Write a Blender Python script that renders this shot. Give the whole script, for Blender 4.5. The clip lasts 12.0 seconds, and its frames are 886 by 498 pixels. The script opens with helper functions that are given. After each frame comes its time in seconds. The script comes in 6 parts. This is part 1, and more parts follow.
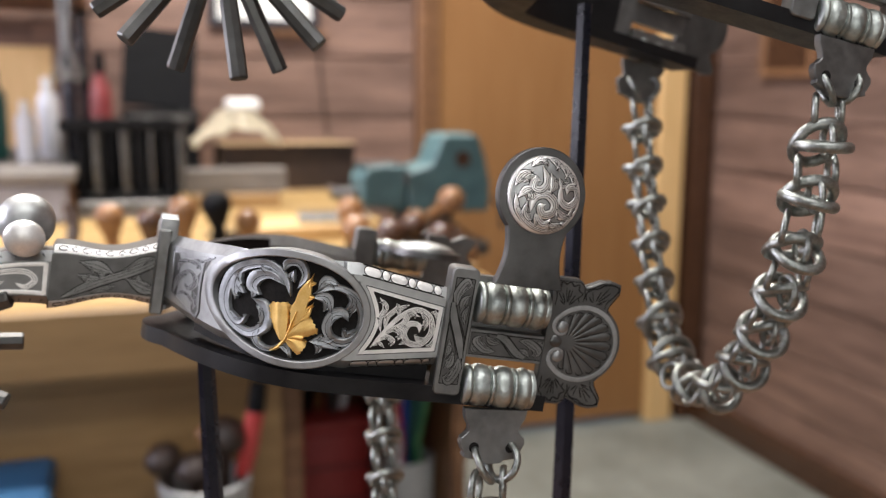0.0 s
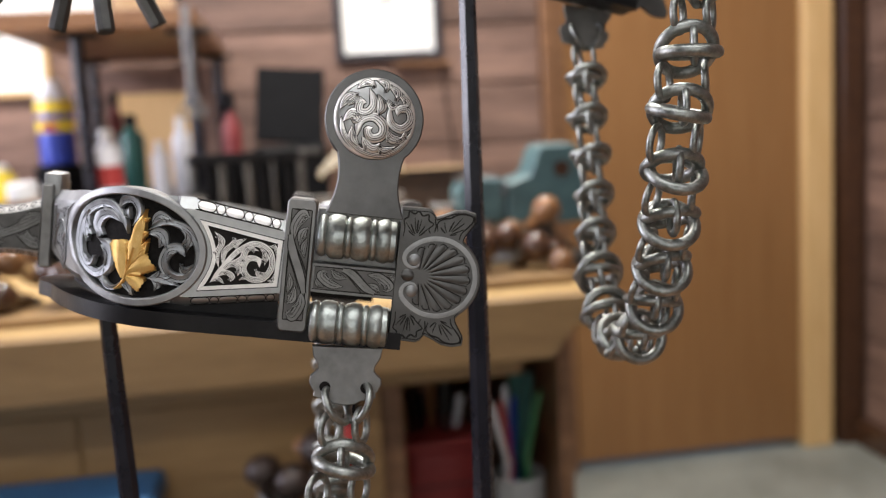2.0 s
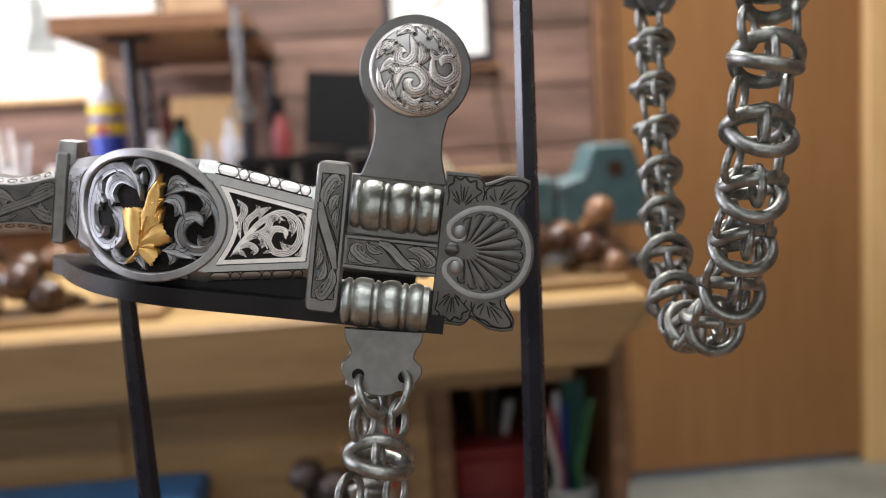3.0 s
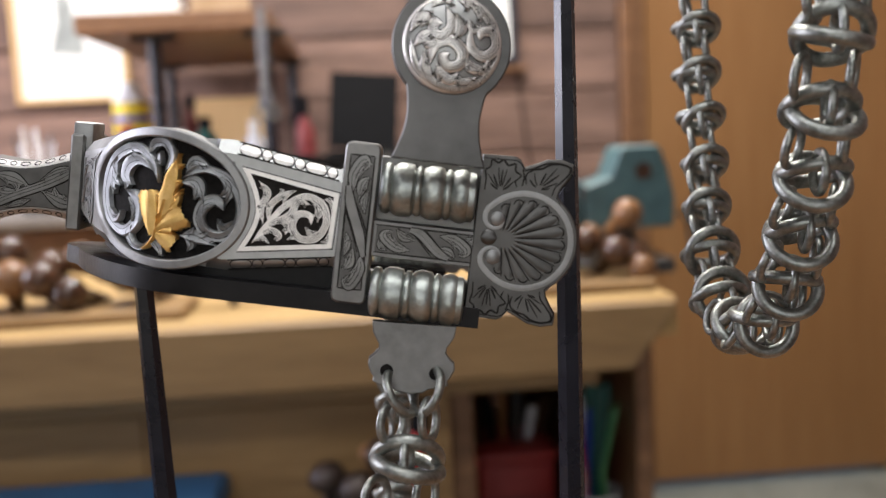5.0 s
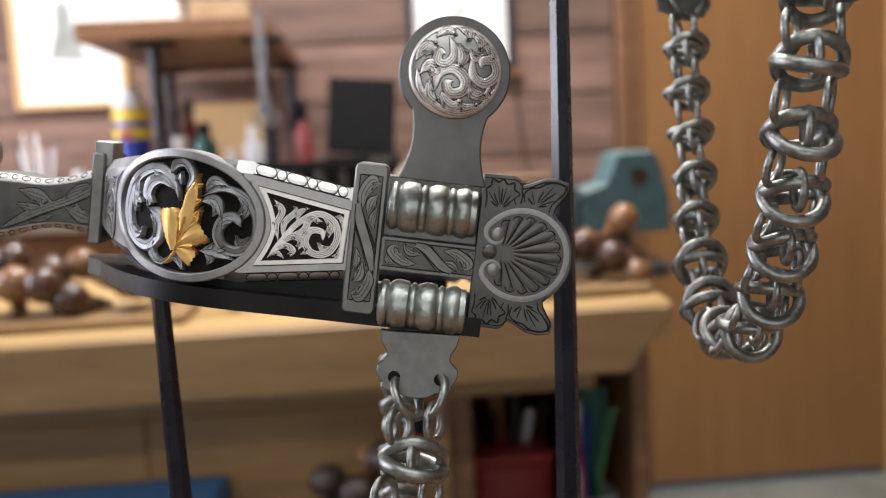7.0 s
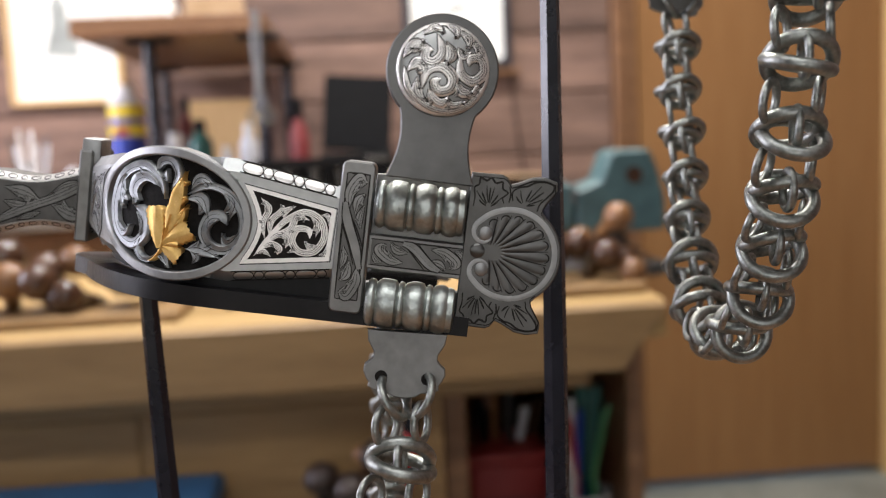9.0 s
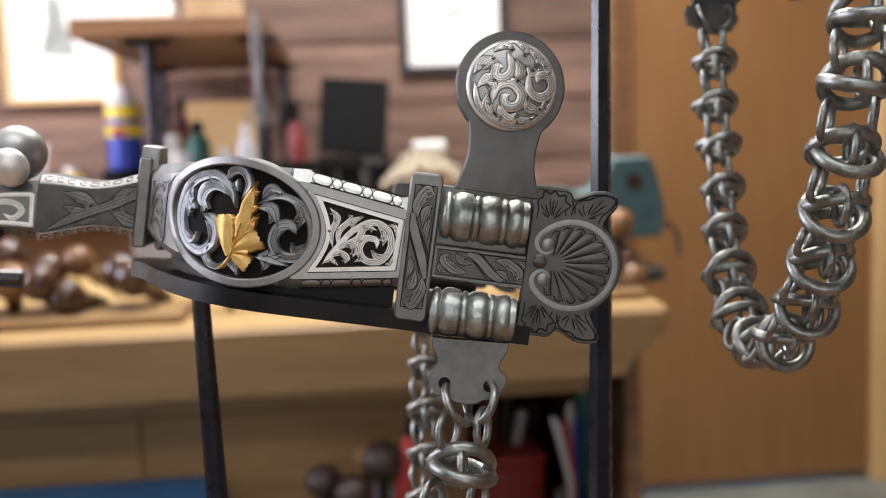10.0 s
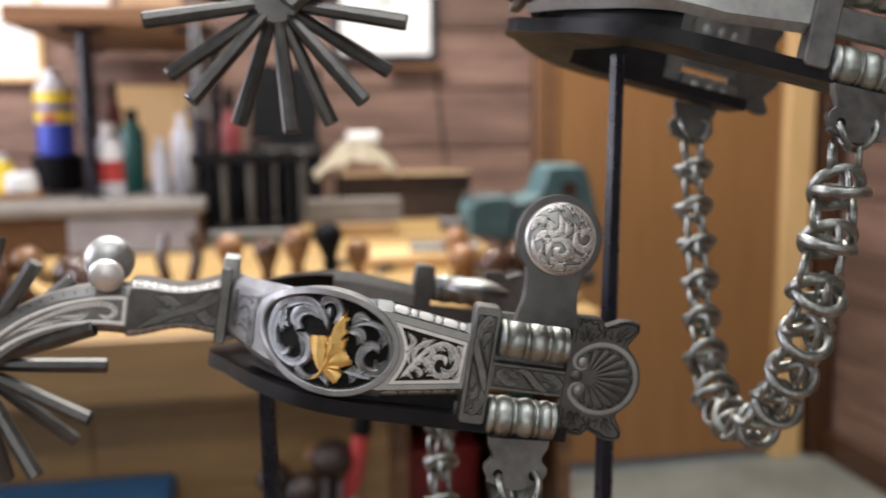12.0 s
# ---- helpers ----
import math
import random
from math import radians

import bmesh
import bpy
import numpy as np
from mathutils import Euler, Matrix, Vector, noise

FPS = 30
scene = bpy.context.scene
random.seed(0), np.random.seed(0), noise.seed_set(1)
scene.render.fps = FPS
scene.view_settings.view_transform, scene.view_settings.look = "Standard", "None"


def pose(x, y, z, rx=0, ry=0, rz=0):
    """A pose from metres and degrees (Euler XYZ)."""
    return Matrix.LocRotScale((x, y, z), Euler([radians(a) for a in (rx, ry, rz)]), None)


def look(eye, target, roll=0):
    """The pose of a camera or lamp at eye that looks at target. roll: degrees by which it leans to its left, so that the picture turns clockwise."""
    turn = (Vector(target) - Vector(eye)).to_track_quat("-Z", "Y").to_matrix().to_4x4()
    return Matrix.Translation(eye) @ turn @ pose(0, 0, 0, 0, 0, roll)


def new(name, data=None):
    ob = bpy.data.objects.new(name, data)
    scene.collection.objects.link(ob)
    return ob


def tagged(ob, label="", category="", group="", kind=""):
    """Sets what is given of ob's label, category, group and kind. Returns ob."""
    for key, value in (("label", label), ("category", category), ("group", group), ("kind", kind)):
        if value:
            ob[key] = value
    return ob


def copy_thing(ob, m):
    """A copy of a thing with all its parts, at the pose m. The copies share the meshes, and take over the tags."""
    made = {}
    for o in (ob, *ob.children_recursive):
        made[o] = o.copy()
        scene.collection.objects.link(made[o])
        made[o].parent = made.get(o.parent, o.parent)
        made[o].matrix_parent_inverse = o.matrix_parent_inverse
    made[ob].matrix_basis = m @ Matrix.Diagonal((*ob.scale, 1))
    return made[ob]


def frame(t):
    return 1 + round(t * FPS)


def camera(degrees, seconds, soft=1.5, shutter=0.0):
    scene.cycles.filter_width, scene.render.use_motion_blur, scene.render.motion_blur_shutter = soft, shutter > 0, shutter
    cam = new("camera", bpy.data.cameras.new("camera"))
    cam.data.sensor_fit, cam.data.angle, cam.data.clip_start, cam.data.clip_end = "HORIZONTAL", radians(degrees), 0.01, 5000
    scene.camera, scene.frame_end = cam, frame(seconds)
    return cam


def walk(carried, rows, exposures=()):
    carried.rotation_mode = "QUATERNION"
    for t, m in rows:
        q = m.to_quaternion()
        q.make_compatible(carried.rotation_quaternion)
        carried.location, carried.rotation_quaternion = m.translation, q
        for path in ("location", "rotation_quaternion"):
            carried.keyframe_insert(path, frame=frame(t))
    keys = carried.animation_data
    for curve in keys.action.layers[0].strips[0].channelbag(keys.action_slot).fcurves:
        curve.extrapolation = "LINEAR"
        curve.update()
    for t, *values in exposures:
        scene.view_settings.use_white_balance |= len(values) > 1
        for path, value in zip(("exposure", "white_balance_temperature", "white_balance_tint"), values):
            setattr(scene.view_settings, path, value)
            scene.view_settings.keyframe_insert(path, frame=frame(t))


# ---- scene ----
cam = camera(50.9, 12.0, soft=1.0, shutter=0.4)
cam.data.dof.use_dof = True
cam.data.dof.focus_distance, cam.data.dof.aperture_fstop = 0.212, 12.0
# the spurs and the path share one frame, turned a little against the room
HELD = pose(0.078, 0, 0.935) @ pose(0, 0, 0, 0.89, 0, -1.09) @ pose(-0.078, 0, -0.935)
PATH = [
    (0, (0.002, -0.011, 0.973), (0.595, 1.863, 0.599), 0.7),
    (0.5, (0.012, -0.017, 0.968), (0.56, 1.871, 0.601), 0.0),
    (1, (0.057, -0.021, 0.951), (0.478, 1.905, 0.616), -1.7),
    (1.5, (0.077, -0.026, 0.948), (0.368, 1.929, 0.641), -2.8),
    (2, (0.079, -0.024, 0.945), (0.336, 1.937, 0.649), -3.1),
    (2.5, (0.078, -0.016, 0.94), (0.298, 1.951, 0.653), -3.1),
    (3, (0.082, 0.001, 0.933), (0.234, 1.977, 0.661), -3.2),
    (5, (0.08, 0.014, 0.928), (0.186, 1.994, 0.668), -2.8),
    (5.5, (0.077, 0.007, 0.931), (0.189, 1.987, 0.674), -2.7),
    (6, (0.078, 0.002, 0.932), (0.192, 1.983, 0.675), -2.8),
    (6.5, (0.081, 0.003, 0.931), (0.194, 1.983, 0.676), -2.9),
    (7, (0.078, 0.002, 0.932), (0.191, 1.982, 0.678), -2.9),
    (9, (0.08, 0.003, 0.932), (0.2, 1.982, 0.673), -2.7),
    (9.5, (0.079, 0.001, 0.932), (0.207, 1.981, 0.676), -2.8),
    (10, (0.063, -0.001, 0.935), (0.211, 1.978, 0.681), -2.0),
    (10.5, (0.063, -0.006, 0.942), (0.237, 1.971, 0.688), -1.7),
    (11, (0.055, -0.018, 0.961), (0.265, 1.956, 0.711), -2.0),
    (11.5, (0.048, -0.028, 0.97), (0.317, 1.936, 0.705), -1.8),
    (12, (0.023, -0.035, 0.98), (0.353, 1.912, 0.662), -0.4),
]
walk(cam, [(t, HELD @ look(eye, target, roll)) for t, eye, target, roll in PATH],
     exposures=((0.0, 0.06), (1.0, 0.07), (2.0, -0.08), (5.0, -0.16), (10.0, -0.16), (12.0, -0.17)))

# ---------- world and light ----------
world = bpy.data.worlds.new("world")
world.use_nodes = True
scene.world = world
wn = world.node_tree
sky = wn.nodes.new("ShaderNodeTexSky")
sky.sky_type, sky.sun_disc, sky.sun_elevation, sky.sun_rotation = "NISHITA", False, radians(38), radians(200)
wn.links.new(sky.outputs[0], wn.nodes["Background"].inputs[0])
wn.nodes["Background"].inputs[1].default_value = 0.12


def area(name, m, sx, sy, watts, colour):
    d = bpy.data.lights.new(name, "AREA")
    d.shape, d.size, d.size_y, d.energy, d.color = "RECTANGLE", sx, sy, watts, colour
    ob = new(name, d)
    ob.matrix_world = m
    return ob


area("tube_lamp_light", look((0.08, 1.30, 2.33), (0.08, 1.30, 0)), 1.25, 0.16, 66, (1.0, 0.97, 0.93))
area("tube_lamp_light", look((0.0, -0.40, 2.33), (0.0, -0.40, 0)), 1.25, 0.20, 17, (0.97, 0.98, 1.0))
area("window_light", look((-1.82, 0.95, 1.45), (0, 0.95, 1.2)), 1.2, 1.0, 58, (0.88, 0.86, 1.0))
# fill added behind the camera, in an unseen opening, to brighten the steel fronts
area("window_light", look((-0.25, -1.62, 1.30), (-0.25, 0, 1.15)), 1.1, 0.9, 7, (0.97, 0.97, 1.0))


# ---------- materials ----------
def material(name, base, rough=0.5, metal=0.0, second=None, scale=40.0, detail=6.0, bump=0.0, fine=0.0, stretch=(1, 1, 1), rough2=None, per_object=0.0, coords="Object", spread=(0.35, 0.68)):
    m = bpy.data.materials.new(name)
    m.use_nodes = True
    nt = m.node_tree
    b = nt.nodes["Principled BSDF"]
    b.inputs["Metallic"].default_value = metal
    b.inputs["Roughness"].default_value = rough
    b.inputs["Base Color"].default_value = (*base, 1)
    if second is None:
        return m
    tc = nt.nodes.new("ShaderNodeTexCoord")
    mp = nt.nodes.new("ShaderNodeMapping")
    mp.inputs["Scale"].default_value = stretch
    nt.links.new(tc.outputs[coords], mp.inputs[0])
    no = nt.nodes.new("ShaderNodeTexNoise")
    no.inputs["Scale"].default_value, no.inputs["Detail"].default_value = scale, detail
    no2 = nt.nodes.new("ShaderNodeTexNoise")
    no2.inputs["Scale"].default_value, no2.inputs["Detail"].default_value = scale * 5.3, 4.0
    source = mp.outputs[0]
    if per_object:
        info = nt.nodes.new("ShaderNodeObjectInfo")
        add = nt.nodes.new("ShaderNodeVectorMath")
        mul = nt.nodes.new("ShaderNodeMath")
        mul.operation = "MULTIPLY"
        mul.inputs[1].default_value = 37.0
        nt.links.new(info.outputs["Random"], mul.inputs[0])
        nt.links.new(source, add.inputs[0])
        nt.links.new(mul.outputs[0], add.inputs[1])
        source = add.outputs[0]
    nt.links.new(source, no.inputs[0])
    nt.links.new(source, no2.inputs[0])
    mix = nt.nodes.new("ShaderNodeMath")
    mix.operation = "MULTIPLY_ADD"
    mix.inputs[1].default_value, mix.inputs[2].default_value = 0.35, 0.0
    nt.links.new(no2.outputs[0], mix.inputs[0])
    sm = nt.nodes.new("ShaderNodeMath")
    sm.operation = "MULTIPLY_ADD"
    sm.inputs[1].default_value = 0.65
    nt.links.new(no.outputs[0], sm.inputs[0])
    nt.links.new(mix.outputs[0], sm.inputs[2])
    ramp = nt.nodes.new("ShaderNodeValToRGB")
    ramp.color_ramp.elements[0].position, ramp.color_ramp.elements[1].position = spread
    ramp.color_ramp.elements[0].color, ramp.color_ramp.elements[1].color = (*base, 1), (*second, 1)
    nt.links.new(sm.outputs[0], ramp.inputs[0])
    out = ramp.outputs[0]
    if per_object:
        hsv = nt.nodes.new("ShaderNodeHueSaturation")
        mr = nt.nodes.new("ShaderNodeMapRange")
        mr.inputs[3].default_value, mr.inputs[4].default_value = 1 - per_object, 1 + per_object
        nt.links.new(info.outputs["Random"], mr.inputs[0])
        nt.links.new(mr.outputs[0], hsv.inputs["Value"])
        nt.links.new(out, hsv.inputs["Color"])
        out = hsv.outputs[0]
    nt.links.new(out, b.inputs["Base Color"])
    if rough2 is not None:
        rr = nt.nodes.new("ShaderNodeMapRange")
        rr.inputs[1].default_value, rr.inputs[2].default_value = 0.3, 0.7
        rr.inputs[3].default_value, rr.inputs[4].default_value = rough, rough2
        nt.links.new(sm.outputs[0], rr.inputs[0])
        nt.links.new(rr.outputs[0], b.inputs["Roughness"])
    if bump:
        bp = nt.nodes.new("ShaderNodeBump")
        bp.inputs["Strength"].default_value, bp.inputs["Distance"].default_value = bump, fine or 0.001
        nt.links.new(sm.outputs[0], bp.inputs["Height"])
        nt.links.new(bp.outputs[0], b.inputs["Normal"])
    return m


STEEL = material("aged_steel", (0.14, 0.138, 0.132), 0.36, 0.97, (0.28, 0.278, 0.268), 60, detail=9, bump=0.3, fine=0.0003, rough2=0.56)
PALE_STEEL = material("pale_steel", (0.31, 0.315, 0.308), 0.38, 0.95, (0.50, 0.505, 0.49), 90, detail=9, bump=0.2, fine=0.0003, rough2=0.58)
BARREL = material("worn_barrel_steel", (0.26, 0.28, 0.262), 0.36, 1.0, (0.52, 0.545, 0.51), 170, bump=0.7, fine=0.0006, rough2=0.56)
CHAIN = material("chain_steel", (0.17, 0.178, 0.165), 0.36, 1.0, (0.43, 0.44, 0.41), 220, bump=0.5, fine=0.0005, rough2=0.55)
RELIEF = material("matte_relief_steel", (0.25, 0.26, 0.264), 0.50, 1.0, (0.42, 0.432, 0.437), 420, bump=0.35, fine=0.0002, rough2=0.66)
RING_STEEL = material("dull_rim_steel", (0.27, 0.272, 0.268), 0.46, 1.0, (0.42, 0.422, 0.416), 120, detail=10, bump=0.3, fine=0.0003, rough2=0.62)
STEEL_DARK = material("greyed_steel", (0.085, 0.083, 0.079), 0.40, 1.0, (0.175, 0.172, 0.165), 45, detail=10, bump=0.3, fine=0.0003, rough2=0.55)
GROUND = material("blackened_ground", (0.006, 0.0055, 0.005), 0.8, 0.0, (0.018, 0.016, 0.015), 900, bump=0.6, fine=0.0002)
GROUND.node_tree.nodes["Principled BSDF"].inputs["Specular IOR Level"].default_value = 0.1
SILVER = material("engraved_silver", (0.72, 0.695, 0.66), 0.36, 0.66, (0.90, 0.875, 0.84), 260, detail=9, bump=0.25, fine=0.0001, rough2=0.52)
GOLD = material("gold_overlay", (0.72, 0.45, 0.13), 0.50, 0.9, (0.86, 0.61, 0.25), 450, bump=0.4, fine=0.0002, rough2=0.62)
INK = material("engraved_line", (0.010, 0.009, 0.0085), 0.8, 0.0, (0.028, 0.025, 0.022), 900)
INK.node_tree.nodes["Principled BSDF"].inputs["Specular IOR Level"].default_value = 0.1
BLACK_STEEL = material("black_stand_paint", (0.005, 0.0045, 0.005), 0.30, 0.0, (0.012, 0.011, 0.011), 120, bump=0.25, fine=0.0004, rough2=0.48)
BLACK_STEEL.node_tree.nodes["Principled BSDF"].inputs["Specular IOR Level"].default_value = 0.22
POLE_STEEL = material("blued_pole_paint", (0.003, 0.003, 0.007), 0.20, 0.0, (0.008, 0.008, 0.015), 60, bump=0.2, fine=0.0006, rough2=0.34)
POLE_STEEL.node_tree.nodes["Principled BSDF"].inputs["Specular IOR Level"].default_value = 0.4
# one wood: PINE_TOP lightened for the lamplit top, PINE darkened for the shaded front
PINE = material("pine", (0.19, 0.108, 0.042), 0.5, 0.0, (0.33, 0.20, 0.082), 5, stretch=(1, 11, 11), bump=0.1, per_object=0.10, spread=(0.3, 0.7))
PINE_TOP = material("lit_pine_top", (0.32, 0.20, 0.075), 0.42, 0.0, (0.48, 0.32, 0.135), 5, stretch=(1, 11, 11), bump=0.1, per_object=0.08, rough2=0.55)
PINE_LIGHT = material("pale_pine", (0.60, 0.38, 0.16), 0.45, 0.0, (0.74, 0.50, 0.24), 5, stretch=(9, 9, 0.8), bump=0.1, per_object=0.05)
DOOR_WOOD = material("varnished_door", (0.218, 0.103, 0.035), 0.4, 0.0, (0.282, 0.142, 0.052), 4, stretch=(14, 14, 0.7), bump=0.05, rough2=0.52)
BOARD = material("barn_board", (0.07, 0.038, 0.028), 0.6, 0.0, (0.29, 0.176, 0.132), 3.0, stretch=(0.9, 0.9, 13), bump=0.4, fine=0.003, per_object=0.25, rough2=0.75, spread=(0.3, 0.72))
WALNUT = material("walnut", (0.035, 0.016, 0.009), 0.16, 0.0, (0.09, 0.042, 0.022), 30, stretch=(1, 1, 6), per_object=0.25)
BEECH = material("beech_handle", (0.16, 0.072, 0.028), 0.28, 0.0, (0.28, 0.14, 0.058), 30, stretch=(1, 1, 6), per_object=0.25)
SHELF_WOOD = material("shelf_wood", (0.14, 0.066, 0.030), 0.45, 0.0, (0.25, 0.128, 0.062), 7, stretch=(1, 9, 9), bump=0.1)
BLACK_PLASTIC = material("black_plastic", (0.003, 0.003, 0.0035), 0.6, 0.0, (0.006, 0.006, 0.007), 60, bump=0.1, fine=0.0004)
BLACK_PLASTIC.node_tree.nodes["Principled BSDF"].inputs["Specular IOR Level"].default_value = 0.12
VISE_PAINT = material("vise_paint", (0.04, 0.085, 0.09), 0.4, 0.0, (0.075, 0.145, 0.15), 35, bump=0.3, fine=0.001, rough2=0.6)
IRON = material("dark_iron", (0.06, 0.058, 0.055), 0.4, 0.8, (0.14, 0.135, 0.13), 60, bump=0.2, fine=0.0005)
PAPER = material("paper", (0.78, 0.77, 0.74), 0.8, 0.0, (0.84, 0.83, 0.80), 12)
GREY_INK = material("grey_wash", (0.22, 0.24, 0.23), 0.8, 0.0, (0.40, 0.42, 0.40), 30)
FRAME_BLACK = material("black_frame", (0.014, 0.014, 0.02), 0.35, 0.0, (0.03, 0.03, 0.04), 60)
CONCRETE = material("concrete", (0.17, 0.178, 0.155), 0.5, 0.0, (0.30, 0.31, 0.275), 5, detail=9, bump=0.25, fine=0.003, rough2=0.75)
PLASTER = material("ceiling_paint", (0.66, 0.65, 0.63), 0.8, 0.0, (0.74, 0.73, 0.71), 8)
# grey of the walls out of view, toned for what the steel reflects
GREY_WALL = material("unseen_wall_grey", (0.20, 0.20, 0.20), 0.8, 0.0, (0.27, 0.27, 0.265), 6)
BLUE = material("blue_plastic", (0.008, 0.05, 0.12), 0.5, 0.0, (0.015, 0.08, 0.17), 18)
RED = material("red_paint", (0.34, 0.028, 0.026), 0.45, 0.0, (0.46, 0.055, 0.05), 25)
MAROON = material("faded_red_plastic", (0.16, 0.022, 0.025), 0.4, 0.0, (0.24, 0.05, 0.05), 25)
# dark wood of the tool heads, and the painted shade on the cardboard box's front
DARK_BROWN = material("dark_wood_and_card_shade", (0.018, 0.010, 0.007), 0.5, 0.0, (0.04, 0.022, 0.014), 40, bump=0.1)
YELLOW = material("yellow_label", (0.80, 0.58, 0.03), 0.35, 0.0, (0.86, 0.66, 0.06), 60)
CAN_BLUE = material("can_blue", (0.02, 0.04, 0.30), 0.3, 0.2, (0.03, 0.06, 0.38), 60)
WHITE = material("white_plastic", (0.74, 0.74, 0.74), 0.4, 0.0, (0.82, 0.82, 0.82), 40)
GREEN = material("green_plastic", (0.06, 0.24, 0.09), 0.4, 0.0, (0.13, 0.36, 0.15), 40)
TEAL = material("dark_teal_plastic", (0.012, 0.07, 0.06), 0.35, 0.0, (0.02, 0.11, 0.09), 40)
PAIL_GREY = material("dull_grey_plastic", (0.30, 0.30, 0.29), 0.55, 0.0, (0.40, 0.40, 0.385), 20, bump=0.1)
DUSTY = material("dusty_grey_wood", (0.10, 0.088, 0.078), 0.6, 0.0, (0.20, 0.178, 0.16), 14, stretch=(1, 5, 5), bump=0.2, rough2=0.75)
GREY_FRONT = material("grey_paint", (0.17, 0.165, 0.185), 0.35, 0.0, (0.26, 0.255, 0.28), 12, bump=0.1, rough2=0.5)
CARDBOARD = material("cardboard", (0.36, 0.24, 0.13), 0.8, 0.0, (0.46, 0.32, 0.19), 25, bump=0.1)
RAG = material("cotton_rag", (0.50, 0.44, 0.32), 0.9, 0.0, (0.66, 0.60, 0.47), 30, bump=0.4, fine=0.004)
GLASSY = material("glossy_white_bottle", (0.70, 0.70, 0.74), 0.2)


# ---------- mesh helpers ----------
def part(name, bm, mat, parent=None, label="", sharp=35):
    me = bpy.data.meshes.new(name)
    bmesh.ops.recalc_face_normals(bm, faces=bm.faces)
    bm.to_mesh(me)
    bm.free()
    me.materials.append(mat)
    me.polygons.foreach_set("use_smooth", [True] * len(me.polygons))
    me.set_sharp_from_angle(angle=radians(sharp))
    ob = new(name, me)
    ob.parent = parent
    return tagged(ob, label)


def thing(name, label, category, m=None, group=""):
    ob = new(name)
    ob.empty_display_size = 0.02
    if m is not None:
        ob.matrix_world = m
    return tagged(ob, label, category, group)


def box(bm, x0, x1, y0, y1, z0, z1, bevel=0.0, m=None, seg=1):
    t = Matrix.Translation(((x0 + x1) / 2, (y0 + y1) / 2, (z0 + z1) / 2)) @ Matrix.Diagonal((abs(x1 - x0), abs(y1 - y0), abs(z1 - z0), 1))
    vs = bmesh.ops.create_cube(bm, size=1, matrix=(m @ t) if m is not None else t)["verts"]
    if bevel:
        bmesh.ops.bevel(bm, geom=list({e for v in vs for e in v.link_edges}), offset=bevel, segments=seg, affect="EDGES", profile=0.5)


def boxed(*args, **kw):
    bm = bmesh.new()
    box(bm, *args, **kw)
    return bm


def lathe(bm, profile, n=32, m=None):
    m = m if m is not None else Matrix()
    rings = []
    for r, z in profile:
        rings.append([bm.verts.new(m @ Vector((r * math.cos(2 * math.pi * i / n), r * math.sin(2 * math.pi * i / n), z))) for i in range(n)] if r > 1e-7 else [bm.verts.new(m @ Vector((0, 0, z)))])
    for a, b in zip(rings, rings[1:]):
        for i in range(n):
            j = (i + 1) % n
            if len(a) == 1 and len(b) == 1:
                continue
            if len(a) == 1:
                bm.faces.new((a[0], b[i], b[j]))
            elif len(b) == 1:
                bm.faces.new((a[i], a[j], b[0]))
            else:
                bm.faces.new((a[i], a[j], b[j], b[i]))


def lathed(profile, n=32, m=None):
    bm = bmesh.new()
    lathe(bm, profile, n, m)
    return bm


def tube(bm, pts, radii, n=10, flat=1.0):
    pts = [Vector(p) for p in pts]
    rings, up = [], Vector((0, 0, 1))
    first = (pts[1] - pts[0]).normalized()
    if abs(first.z) > 0.9:
        up = Vector((0, 1, 0))
    for i, p in enumerate(pts):
        d = (pts[min(i + 1, len(pts) - 1)] - pts[max(i - 1, 0)]).normalized()
        s = d.cross(up).normalized()
        up = s.cross(d).normalized()
        r = radii[i] if hasattr(radii, "__len__") else radii
        rings.append([bm.verts.new(p + s * r * math.cos(2 * math.pi * k / n) + up * r * flat * math.sin(2 * math.pi * k / n)) for k in range(n)])
    for a, b in zip(rings, rings[1:]):
        for k in range(n):
            bm.faces.new((a[k], a[(k + 1) % n], b[(k + 1) % n], b[k]))
    bm.faces.new(rings[0])
    bm.faces.new(rings[-1])


def tubed(pts, radii, n=10, flat=1.0):
    bm = bmesh.new()
    tube(bm, pts, radii, n, flat)
    return bm


def torus_mesh(R, r, n=28, k=10):
    bm = bmesh.new()
    rings = [[bm.verts.new(((R + r * math.cos(2 * math.pi * j / k)) * math.cos(2 * math.pi * i / n), (R + r * math.cos(2 * math.pi * j / k)) * math.sin(2 * math.pi * i / n), r * math.sin(2 * math.pi * j / k))) for j in range(k)] for i in range(n)]
    for i in range(n):
        for j in range(k):
            a, b = rings[i], rings[(i + 1) % n]
            bm.faces.new((a[j], a[(j + 1) % k], b[(j + 1) % k], b[j]))
    return bm


